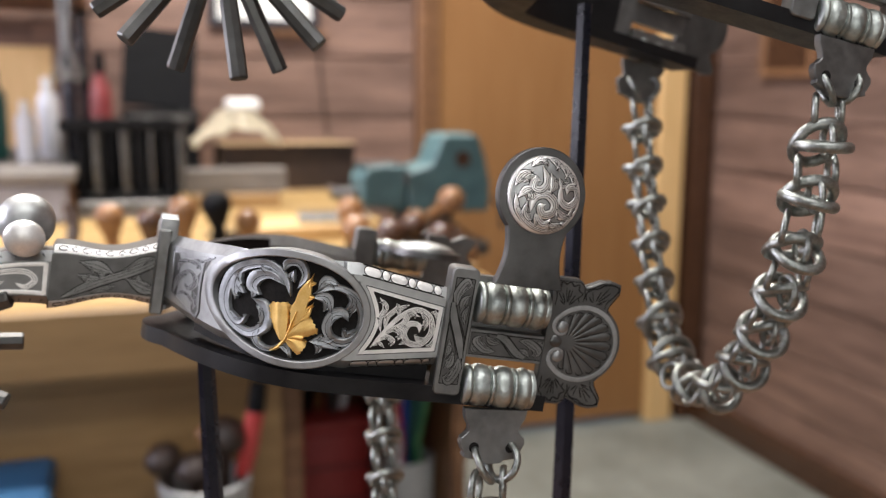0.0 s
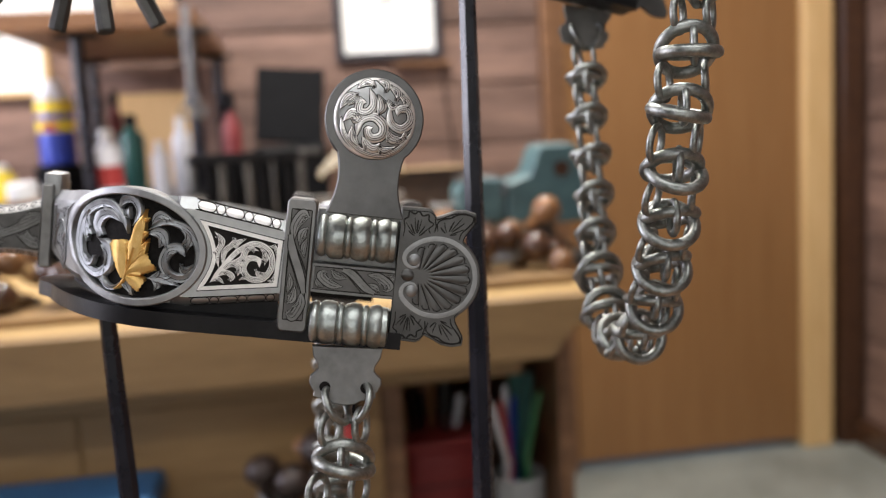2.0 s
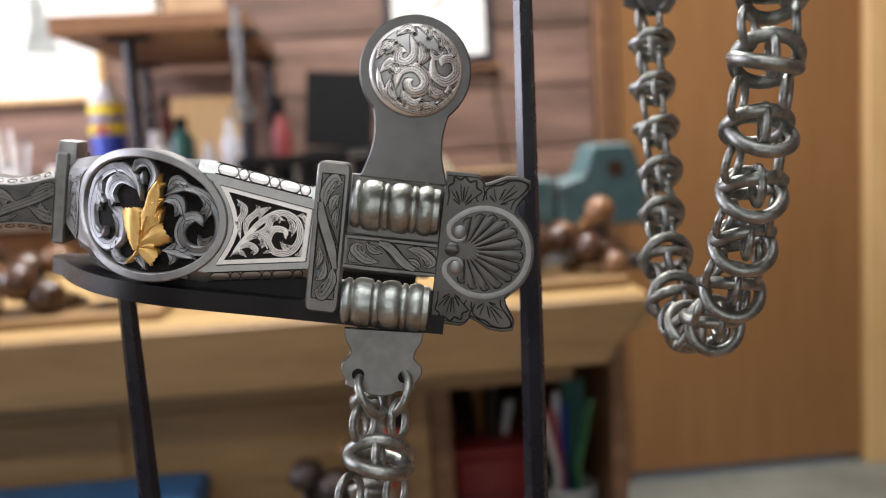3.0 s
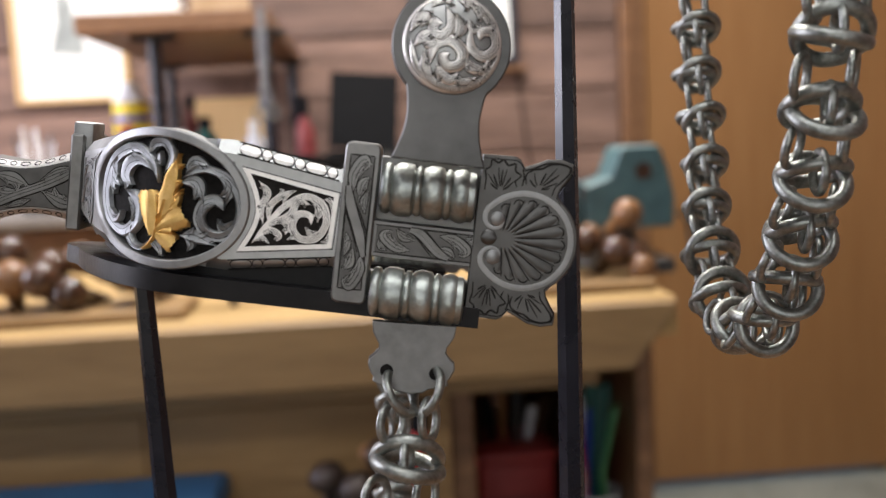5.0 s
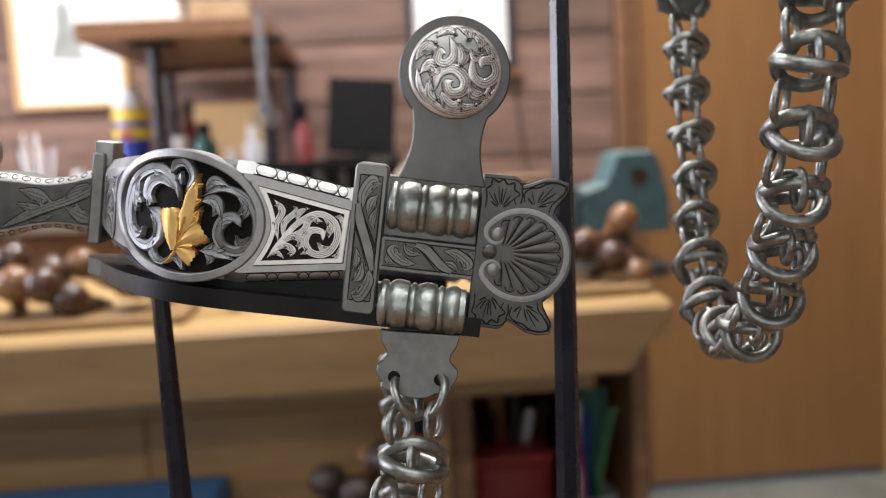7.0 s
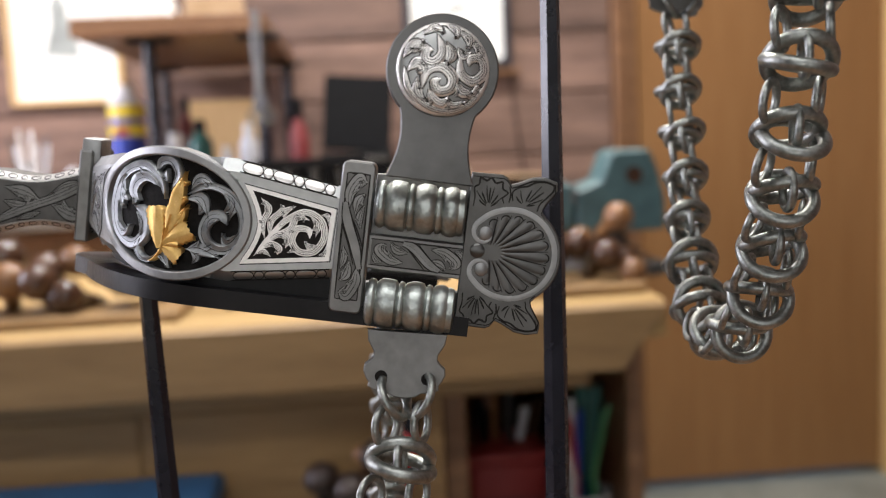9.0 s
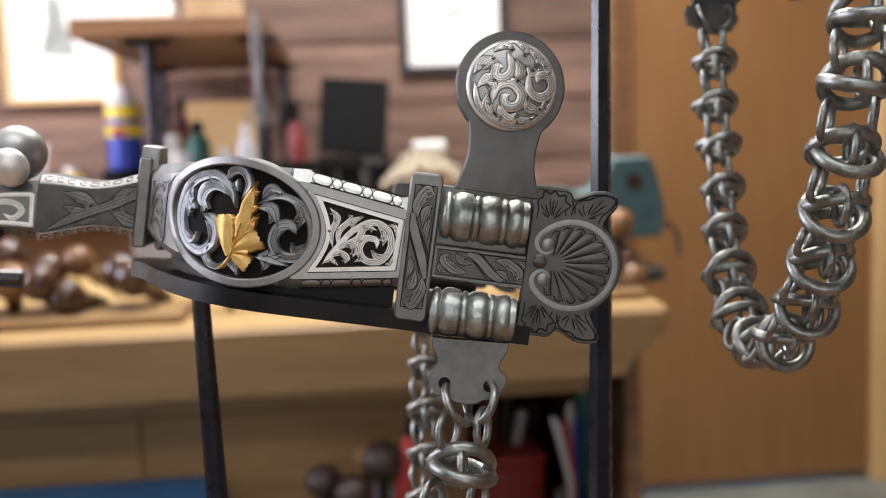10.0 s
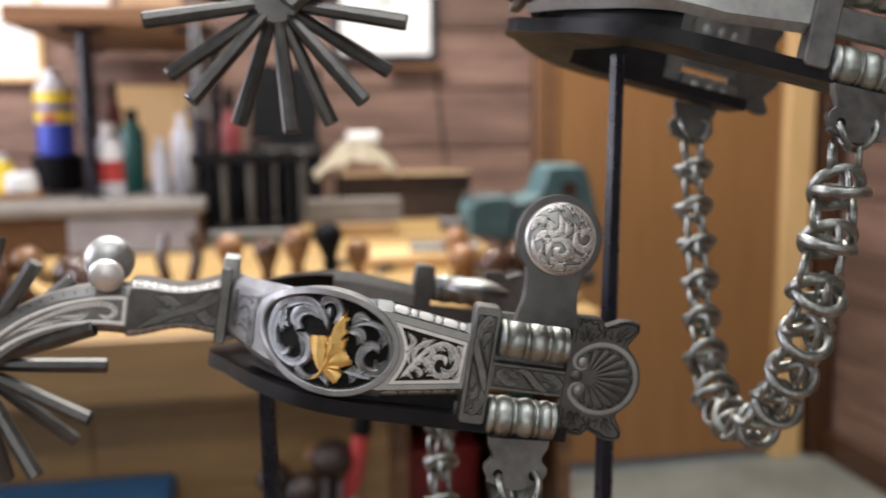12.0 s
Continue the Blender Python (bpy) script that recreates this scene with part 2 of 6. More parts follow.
def slab(bm, outline, at, h0, h1, chamfer=0.25):
    """A plate with a chamfered front, of a flat outline laid by at(x, y, h)."""
    n = len(outline)
    area2 = sum(outline[i][0] * outline[(i + 1) % n][1] - outline[(i + 1) % n][0] * outline[i][1] for i in range(n))
    sgn = 1 if area2 > 0 else -1
    inner = []
    for i in range(n):
        p, q, r = Vector(outline[i - 1]), Vector(outline[i]), Vector(outline[(i + 1) % n])
        d = ((q - p).normalized() + (r - q).normalized())
        d = d.normalized() if d.length > 1e-6 else Vector((1, 0))
        inner.append(q + Vector((-d.y, d.x)) * chamfer * sgn)
    lo = [bm.verts.new(at(x, y, h0)) for x, y in outline]
    mid = [bm.verts.new(at(x, y, h1 - chamfer)) for x, y in outline]
    top = [bm.verts.new(at(x, y, h1)) for x, y in inner]
    for i in range(n):
        j = (i + 1) % n
        bm.faces.new((lo[i], lo[j], mid[j], mid[i]))
        bm.faces.new((mid[i], mid[j], top[j], top[i]))
    bm.faces.new(top)
    bm.faces.new(lo[::-1])


def ribbon(bm, at, path, widths, low, high):
    """A rounded, tapering ridge along a path on a surface."""
    rows = []
    n = len(path)
    for i, (x, y) in enumerate(path):
        (ax, ay), (bx, by) = path[max(i - 1, 0)], path[min(i + 1, n - 1)]
        d = Vector((bx - ax, by - ay))
        d = d.normalized() if d.length > 1e-9 else Vector((1, 0))
        w = widths[i]
        rows.append([bm.verts.new(at(x - d.y * w * k, y + d.x * w * k, low + (high - low) * e)) for k, e in ((-1, 0), (-0.8, 0.75), (0, 1), (0.8, 0.75), (1, 0))])
    for a, b in zip(rows, rows[1:]):
        for k in range(4):
            bm.faces.new((a[k], a[k + 1], b[k + 1], b[k]))


def leaf(bm, at, p, q, w, low, high, bend=0.25, lobes=3, wide=1.0):
    """A single lobed leaf from p to q."""
    p, q = Vector(p), Vector(q)
    d = q - p
    nrm = Vector((-d.y, d.x))
    mid = [p + d * s + nrm * bend * math.sin(math.pi * s) for s in [i / 12 for i in range(13)]]
    ribbon(bm, at, [(v.x, v.y) for v in mid], [w * wide * (0.2 + 0.8 * math.sin(math.pi * min(1, i / 12 * 0.92 + 0.04))) for i in range(13)], low, high)
    for k in range(lobes):
        for sd in (-1, 1):
            i = 2 + int(8 * k / lobes)
            b0 = mid[i]
            dd = (mid[i + 2] - mid[i]).normalized()
            nn = Vector((-dd.y, dd.x)) * sd
            lp = [b0 + (dd * (1.1 * s) + nn * (0.9 * s + 0.25 * math.sin(math.pi * s))) * w * 1.5 for s in [j / 5 for j in range(6)]]
            ribbon(bm, at, [(v.x, v.y) for v in lp], [w * wide * v for v in (0.5, 0.62, 0.62, 0.5, 0.34, 0.08)], low, low + (high - low) * 0.88)


def line(bm, at, path, w, h):
    """A thin engraved line that lies on a surface."""
    rows = []
    n = len(path)
    for i, (x, y) in enumerate(path):
        (ax, ay), (bx, by) = path[max(i - 1, 0)], path[min(i + 1, n - 1)]
        d = Vector((bx - ax, by - ay))
        d = d.normalized() if d.length > 1e-9 else Vector((1, 0))
        t = w * (0.35 + 0.65 * math.sin(math.pi * (0.1 + 0.8 * i / max(1, n - 1))))
        rows.append([bm.verts.new(at(x - d.y * t * k, y + d.x * t * k, h + e)) for k, e in ((-1, 0), (0, 0.012), (1, 0))])
    for a, b in zip(rows, rows[1:]):
        bm.faces.new((a[0], a[1], b[1], b[0]))
        bm.faces.new((a[1], a[2], b[2], b[1]))


def arc(cx, cy, r, a0, a1, n=24, ry=None):
    ry = r if ry is None else ry
    return [(cx + r * math.cos(radians(a0 + (a1 - a0) * i / n)), cy + ry * math.sin(radians(a0 + (a1 - a0) * i / n))) for i in range(n + 1)]


def glide(points, widths, steps=9):
    """A smooth line through a few points, with the widths that go with it."""
    P = [Vector(p) for p in points]
    P = [2 * P[0] - P[1]] + P + [2 * P[-1] - P[-2]]
    W = [widths[0]] + list(widths) + [widths[-1]]
    path, w = [], []
    for k in range(1, len(P) - 2):
        a, b, c, d = P[k - 1:k + 3]
        last = k == len(P) - 3
        for i in range(steps + (1 if last else 0)):
            s = i / steps
            q = 0.5 * ((2 * b) + (c - a) * s + (2 * a - 5 * b + 4 * c - d) * s * s + (3 * b - a - 3 * c + d) * s ** 3)
            path.append((q.x, q.y))
            e = s * s * (3 - 2 * s)
            w.append(W[k] * (1 - e) + W[k + 1] * e)
    return path, w


PLUMP = ((-1, 0), (-0.92, 0.7), (-0.5, 1.0), (-0.05, 0.92), (0.4, 0.82), (0.88, 0.5), (1, 0))
SCOOP = ((-1, 0), (-0.94, 0.72), (-0.62, 0.98), (-0.05, 0.80), (0.5, 0.66), (0.92, 0.74), (1, 0))


def flow(bm, at, path, w, low, high, wide=1.0, groove=0.14, section=None):
    """A flat-topped carved strap with a soft shoulder and a shallow groove along it."""
    rows = []
    n = len(path)
    d = high - low
    for i, (x, y) in enumerate(path):
        (ax, ay), (bx, by) = path[max(i - 1, 0)], path[min(i + 1, n - 1)]
        t = Vector((bx - ax, by - ay))
        t = t.normalized() if t.length > 1e-9 else Vector((1, 0))
        rows.append([bm.verts.new(at(x - t.y * w[i] * wide * k, y + t.x * w[i] * wide * k, low + d * e)) for k, e in section or ((-1, 0), (-0.93, 0.9), (-0.5, 1), (-0.1, 1 - groove), (0.35, 1), (0.92, 0.86), (1, 0))])
    for a, b in zip(rows, rows[1:]):
        for k in range(6):
            bm.faces.new((a[k], a[k + 1], b[k + 1], b[k]))


def carve(at, spec, low, high, mat, parent, name, label, ink=True, lobes=0, side=1, section=None, hatch=(-0.5, 0.2)):
    """One carved scroll or leaf: the strap itself, lobes on its outer side, and fine dark shading cuts."""
    pts, widths = spec
    path, w = glide(pts, widths)
    w = [v * min(1.0, 0.12 + i / 4, 0.12 + (len(w) - 1 - i) / 4) for i, v in enumerate(w)]
    bm = bmesh.new()
    flow(bm, at, path, w, low, high, section=section)
    cuts = [(path, w)]
    n = len(path)
    for k in range(lobes):
        i = int(n * (0.30 + 0.52 * k / max(1, lobes - 1 if lobes > 1 else 1)))
        i = max(1, min(n - 3, i))
        t = Vector((path[i + 1][0] - path[i - 1][0], path[i + 1][1] - path[i - 1][1])).normalized()
        nn = Vector((-t.y, t.x)) * side
        b0 = Vector(path[i]) + nn * w[i] * 0.25
        L = w[i] * 1.75
        lp = [b0, b0 + t * L * 0.45 + nn * L * 0.34, b0 + t * L * 0.72 + nn * L * 0.82]
        lpath, lw = glide([(v.x, v.y) for v in lp], (w[i] * 0.62, w[i] * 0.58, w[i] * 0.12), 5)
        flow(bm, at, lpath, lw, low, low + (high - low) * 0.93, section=section)
        cuts.append((lpath, lw))
    ob = part(name, bm, mat, parent, label, 50)
    if ink:
        bm = bmesh.new()
        for cp, cw in cuts:
            m = len(cp)
            for off in hatch:
                seg = range(int(m * 0.15), int(m * 0.9))
                q = []
                for i in seg:
                    t = Vector((cp[min(i + 1, m - 1)][0] - cp[max(i - 1, 0)][0], cp[min(i + 1, m - 1)][1] - cp[max(i - 1, 0)][1])).normalized()
                    q.append((cp[i][0] - t.y * cw[i] * off, cp[i][1] + t.x * cw[i] * off))
                if len(q) > 2:
                    line(bm, at, q, 0.055 * min(1.0, max(w) / 0.9) + 0.015, high + 0.012)
        made.append((bm, parent))
    return cuts


made = []


def ink_all(label="dark engraved shading cuts"):
    """Joins the fine cuts that belong to one panel into one engraving."""
    groups = {}
    for bm, parent in made:
        groups.setdefault(parent, []).append(bm)
    for parent, bms in groups.items():
        out = bmesh.new()
        for b in bms:
            me = bpy.data.meshes.new("tmp")
            b.to_mesh(me)
            b.free()
            out.from_mesh(me)
            bpy.data.meshes.remove(me)
        part("engraving", out, INK, parent, label)
    made.clear()


def outlines(at, cuts, h, wide, parent, label="dark cut outlines"):
    bm = bmesh.new()
    for path, w in cuts:
        flow(bm, at, path, [v + wide for v in w], h - 0.05, h, 1.0, 0.0)
    part("outline", bm, INK, parent, label)


# ---------- the room ----------
WALL_N, WALL_E, WALL_W, WALL_S, CEIL = 2.304, 1.58, -1.80, -1.60, 2.40
tagged(part("floor", boxed(WALL_W - 0.1, WALL_E + 0.1, WALL_S - 0.1, WALL_N + 0.3, -0.12, 0), CONCRETE), "grey-green worn concrete floor", "floor", kind="structure")
tagged(part("ceiling", boxed(WALL_W - 0.1, WALL_E + 0.1, WALL_S - 0.1, WALL_N + 0.3, CEIL, CEIL + 0.1), PLASTER), "plain painted ceiling", "ceiling", kind="structure")
DOOR_L, DOOR_R, DOOR_TOP = 0.765, 1.41, 2.05
bm = bmesh.new()
box(bm, WALL_W - 0.1, DOOR_L - 0.04, WALL_N + 0.02, WALL_N + 0.14, 0, CEIL)
box(bm, DOOR_R + 0.09, WALL_E + 0.1, WALL_N + 0.02, WALL_N + 0.14, 0, CEIL)
box(bm, DOOR_L - 0.04, DOOR_R + 0.09, WALL_N + 0.02, WALL_N + 0.14, DOOR_TOP + 0.06, CEIL)
wall_north = tagged(part("wall_north", bm, BOARD), "wall clad with weathered brown horizontal barn boards", "wall", kind="structure")
wall_east = tagged(part("wall_east", boxed(WALL_E + 0.02, WALL_E + 0.14, WALL_S, WALL_N + 0.02, 0, CEIL), BOARD), "wall clad with reddish brown horizontal barn boards", "wall", kind="structure")
bm = bmesh.new()
for x0, x1, z0, z1 in ((WALL_W, -0.80, 0, CEIL), (0.30, WALL_E, 0, CEIL), (-0.80, 0.30, 0, 0.85), (-0.80, 0.30, 1.75, CEIL)):
    box(bm, x0, x1, WALL_S - 0.12, WALL_S, z0, z1)
tagged(part("wall_south", bm, GREY_WALL), "unseen plain grey wall with an opening for the added fill light", "wall", kind="structure")
bm = bmesh.new()
for y0, y1, z0, z1 in ((WALL_S, 0.30, 0, CEIL), (1.60, WALL_N + 0.02, 0, CEIL), (0.30, 1.60, 0, 0.92), (0.30, 1.60, 1.98, CEIL)):
    box(bm, WALL_W - 0.12, WALL_W, y0, y1, z0, z1)
tagged(part("wall_west", bm, GREY_WALL), "painted wall with a window opening", "wall", kind="structure")
door = thing("door_1", "flat varnished honey-brown wooden door, closed", "door", pose(DOOR_L, WALL_N, 0))
door["kind"] = "structure"
part("door_leaf", boxed(0.004, DOOR_R - DOOR_L - 0.004, 0.0, 0.04, 0.022, DOOR_TOP, 0.002), DOOR_WOOD, door)
part("jamb", boxed(DOOR_R - DOOR_L, DOOR_R - DOOR_L + 0.082, -0.022, 0.12, 0, DOOR_TOP + 0.06, 0.003), PINE_LIGHT, door, "pale unfinished pine jamb")
part("jamb", boxed(-0.03, -0.001, -0.012, 0.12, 0, DOOR_TOP + 0.06, 0.003), SHELF_WOOD, door, "brown stained jamb")
part("head", boxed(0, DOOR_R - DOOR_L, -0.012, 0.12, DOOR_TOP + 0.004, DOOR_TOP + 0.06, 0.003), PINE_LIGHT, door)
tagged(part("trim", boxed(DOOR_L - 0.062, DOOR_L - 0.034, WALL_N - 0.028, WALL_N + 0.02, 0, CEIL, 0.003), SHELF_WOOD), "narrow brown vertical trim beside the door", "trim", kind="structure")
tagged(part("trim_corner", boxed(WALL_E - 0.065, WALL_E - 0.002, WALL_N - 0.03, WALL_N + 0.02, 0, CEIL, 0.003), WALNUT), "dark stained corner post", "trim", kind="structure")
tagged(part("baseboard", boxed(WALL_E - 0.03, WALL_E - 0.002, WALL_S, WALL_N - 0.032, 0, 0.075, 0.004), WALNUT), "dark brown wooden baseboard along the board wall", "baseboard", kind="structure")

for lampx, y in ((0.08, 1.30), (0.0, -0.40)):
    lt = thing("tube_lamp", "white ceiling tube lamp fixture", "lamp", pose(lampx, y, CEIL), "ceiling tube lamps")
    part("housing", boxed(-0.64, 0.64, -0.09, 0.09, -0.05, 0, 0.006), WHITE, lt)

# ---------- the back bench ----------
B_TOP, B_FRONT, B_L, B_R, B_BACK = 0.76, 0.929, -1.70, 0.385, 2.263
bench = thing("workbench", "thick pale pine workbench with a deep front apron and open shelves", "workbench", pose(0, 0, 0))
nb = 5
for i in range(nb):
    y0 = B_FRONT + (B_BACK - B_FRONT) * i / nb
    y1 = B_FRONT + (B_BACK - B_FRONT) * (i + 1) / nb - 0.002
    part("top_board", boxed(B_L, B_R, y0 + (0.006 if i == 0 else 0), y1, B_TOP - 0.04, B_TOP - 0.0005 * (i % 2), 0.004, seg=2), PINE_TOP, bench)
bm = bmesh.new()
slab(bm, [(B_L, 0.688), (B_R - 0.05, 0.688), (B_R - 0.002, B_TOP - 0.012), (B_R - 0.004, B_TOP - 0.003), (B_L, B_TOP - 0.003)], lambda x, y, h: Vector((x, B_FRONT - h, y)), -0.036, 0.003, 0.003)
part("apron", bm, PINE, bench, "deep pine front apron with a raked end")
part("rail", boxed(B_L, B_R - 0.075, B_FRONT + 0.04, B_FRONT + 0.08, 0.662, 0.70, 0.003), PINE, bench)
for x, w in ((B_R - 0.022, 0.018), (0.150, 0.028), (-1.65, 0.04)):
    part("side_panel", boxed(x, x + w, B_FRONT + 0.09, B_BACK - 0.02, 0, B_TOP - 0.042, 0.003), SHELF_WOOD, bench)
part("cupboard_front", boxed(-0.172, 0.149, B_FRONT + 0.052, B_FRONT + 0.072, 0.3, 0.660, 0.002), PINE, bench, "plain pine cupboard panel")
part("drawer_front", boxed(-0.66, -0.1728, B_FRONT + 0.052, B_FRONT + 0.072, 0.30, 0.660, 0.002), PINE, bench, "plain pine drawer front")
part("lower_shelf", boxed(-0.176, B_R - 0.045, B_FRONT + 0.09, B_BACK - 0.03, 0.28, 0.30, 0.002), SHELF_WOOD, bench)
part("back_panel", boxed(B_L, B_R - 0.045, B_BACK - 0.02, B_BACK - 0.005, 0, B_TOP - 0.042), WALNUT, bench)
part("bottom_shelf", boxed(B_L, B_R - 0.05, B_FRONT + 0.12, B_BACK - 0.02, 0.10, 0.125), SHELF_WOOD, bench)


# ---------- the spurs ----------
MM = 0.001
MID_B = 21.7


def mid_b(a):
    return MID_B if a > 31 else MID_B - 1.7 * (31 - a) / 27.5



def near_y(a):
    """Half width of the heel band at the length a, in mm from the spur's middle plane."""
    y = -51.5 - 0.069 * (a - 42.0)
    d = max(0.0, 42.0 - a)
    return y + 0.013 * d ** 2 + 0.0003 * d ** 3


def sheet(a, b, h=0.0, side=1):
    """A place on the heel band: a along it, b up, h out from its face."""
    s = (near_y(a + 0.1) - near_y(a - 0.1)) / 0.2
    n = math.hypot(s, 1)
    if side < 0:
        b -= 7.5
    return Vector(((a + h * s / n) * MM, side * (near_y(a) - h / n) * MM, b * MM))


def half_height(a):
    if a < 14:
        v = 7.3 + (a - 3.5) * 0.19
    elif a < 44:
        v = 9.3 + (a - 14) * 0.05
    else:
        v = 10.8 - (a - 44) * 0.145
    return v


OVAL = (29.8, 21.6, 18.7, 14.3)


def in_oval(a, b, k=0.95):
    return ((a - OVAL[0]) / (OVAL[2] * k)) ** 2 + ((b - OVAL[1]) / (OVAL[3] * k)) ** 2 < 1


def band(spur, side):
    bm = bmesh.new()
    cols = []
    N, M = 72, 14
    for i in range(N + 1):
        a = 0.6 + (67.0 - 0.6) * i / N
        hh = half_height(a) * (1.0 if side > 0 else 0.72)
        col = []
        for j in range(M + 1):
            b = mid_b(a) + hh * (2 * j / M - 1)
            col.append(bm.verts.new(sheet(a, b, -1.35 if side > 0 and in_oval(a, b) else 0.0, side)))
        back = [bm.verts.new(sheet(a, mid_b(a) + hh * 0.92 * k, -4.6, side)) for k in (1, -1)]
        top = bm.verts.new(sheet(a, mid_b(a) + hh + 2.7, -1.8, side))
        bot = bm.verts.new(sheet(a, mid_b(a) - hh - 2.4, -1.8, side))
        cols.append(col + [top] + back + [bot])
    n = len(cols[0])
    for p, q in zip(cols, cols[1:]):
        for j in range(n):
            bm.faces.new((p[j], p[(j + 1) % n], q[(j + 1) % n], q[j]))
    bm.faces.new(cols[0])
    bm.faces.new(cols[-1])
    return part("heel_band", bm, PALE_STEEL, spur, "grey engraved steel heel band", 30)


def flat_at(side):
    return lambda x, y, h: sheet(x, y, h, side)


def medallion(spur, side):
    at = flat_at(side)
    ca, cb, ra, rb = OVAL
    bm = bmesh.new()
    rows = []
    for i in range(72):
        t = 2 * math.pi * i / 72
        rows.append([bm.verts.new(at(ca + (ra + k) * math.cos(t), cb + (rb + k) * math.sin(t), h)) for k, h in ((0.15, -3.5), (0.15, 0.45), (-0.15, 0.75), (-1.55, 0.8), (-1.8, 0.55), (-1.9, -1.4))])
    for i in range(72):
        p, q = rows[i], rows[(i + 1) % 72]
        for k in range(5):
            bm.faces.new((p[k], p[k + 1], q[k + 1], q[k]))
    med = part("medallion", bm, RING_STEEL, spur, "oval steel medallion with raised rim", 40)
    bm = bmesh.new()
    rings = [[bm.verts.new(at(ca, cb, -1.0))]]
    for k in range(1, 7):
        rings.append([bm.verts.new(at(ca + (ra - 1.7) * k / 6 * math.cos(2 * math.pi * i / 48), cb + (rb - 1.7) * k / 6 * math.sin(2 * math.pi * i / 48), -1.0)) for i in range(48)])
    for i in range(48):
        bm.faces.new((rings[0][0], rings[1][i], rings[1][(i + 1) % 48]))
        for k in range(1, 6):
            bm.faces.new((rings[k][i], rings[k][(i + 1) % 48], rings[k + 1][(i + 1) % 48], rings[k + 1][i]))
    part("ground", bm, GROUND, med, "blackened stippled ground")
    low, high = -1.0, 0.35
    sc = "grey steel scroll carved in relief"
    lf = "grey steel leaf carved in relief"
    for pts, w, nl, sd in (
        (((29.2, 24.6), (27.6, 28.6), (24.0, 31.2), (19.6, 30.0), (16.2, 26.4), (15.0, 20.2), (16.8, 15.2), (21.2, 13.2), (24.6, 16.4), (23.8, 20.8), (21.2, 21.9)), (0.35, 0.8, 1.1, 1.2, 1.25, 1.2, 1.15, 1.25, 1.35, 1.2, 0.5), 0, 1),
        (((34.0, 26.2), (38.6, 28.6), (43.4, 27.4), (46.4, 23.4), (46.6, 18.6), (43.6, 15.6), (40.2, 15.9), (38.4, 18.6), (39.4, 21.8), (41.8, 22.6), (43.4, 20.8)), (0.35, 0.8, 1.05, 1.15, 1.2, 1.15, 1.15, 1.25, 1.35, 1.2, 0.45), 0, 1),
        (((27.8, 27.0), (24.4, 28.8), (21.4, 27.6), (20.6, 24.8), (22.6, 23.2)), (0.4, 1.1, 1.5, 1.3, 0.35), 2, -1),
        (((30.4, 26.8), (31.8, 30.2), (30.2, 33.0), (27.6, 32.6), (26.9, 30.4)), (0.4, 0.9, 1.1, 1.0, 0.4), 0, 1),
        (((29.4, 13.4), (26.6, 10.9), (24.0, 11.0), (22.7, 13.0), (23.5, 14.9)), (0.4, 0.6, 0.8, 1.0, 0.4), 0, 1),
    ):
        carve(at, (pts, [0.98 * v for v in w]), low, high, RELIEF, med, "scroll", sc, True, nl, sd, SCOOP, (0.3,))
    for pts, w, nl, sd in (
        (((18.0, 28.4), (16.9, 24.6), (17.6, 20.4)), (0.5, 1.35, 0.25), 3, 1),
        (((16.6, 17.4), (18.6, 15.2), (20.6, 17.4)), (0.5, 1.0, 0.3), 2, 1),
        (((29.6, 28.2), (28.8, 29.6), (29.2, 31.2)), (0.4, 0.8, 0.3), 1, 1),
        (((35.0, 27.4), (36.8, 29.9), (40.2, 29.4)), (0.5, 1.3, 0.25), 3, -1),
        (((33.8, 25.4), (37.4, 25.6), (39.4, 21.6)), (0.5, 1.5, 0.25), 3, -1),
        (((41.4, 28.0), (44.2, 25.8), (43.6, 21.8)), (0.5, 1.4, 0.25), 3, -1),
        (((46.0, 19.2), (43.6, 17.0), (42.2, 19.0)), (0.5, 1.0, 0.3), 2, -1),
        (((34.8, 14.6), (38.0, 14.8), (42.8, 13.4)), (0.5, 1.5, 0.2), 3, 1),
        (((36.0, 14.4), (37.2, 13.2), (36.6, 11.6)), (0.5, 0.9, 0.2), 1, 1),
        (((28.0, 12.2), (29.6, 12.0), (31.4, 9.8)), (0.4, 1.0, 0.3), 2, -1),
        (((22.2, 20.6), (24.0, 18.6), (23.6, 15.6)), (0.3, 1.2, 0.3), 2, -1),
        (((39.2, 19.0), (39.8, 21.4), (42.2, 22.2)), (0.3, 1.0, 0.3), 2, -1),
    ):
        carve(at, (pts, w), low, high, RELIEF, med, "leaf", lf, True, nl, sd, SCOOP, (0.25,))
    ink_all()
    gl, gh = -0.9, 0.85

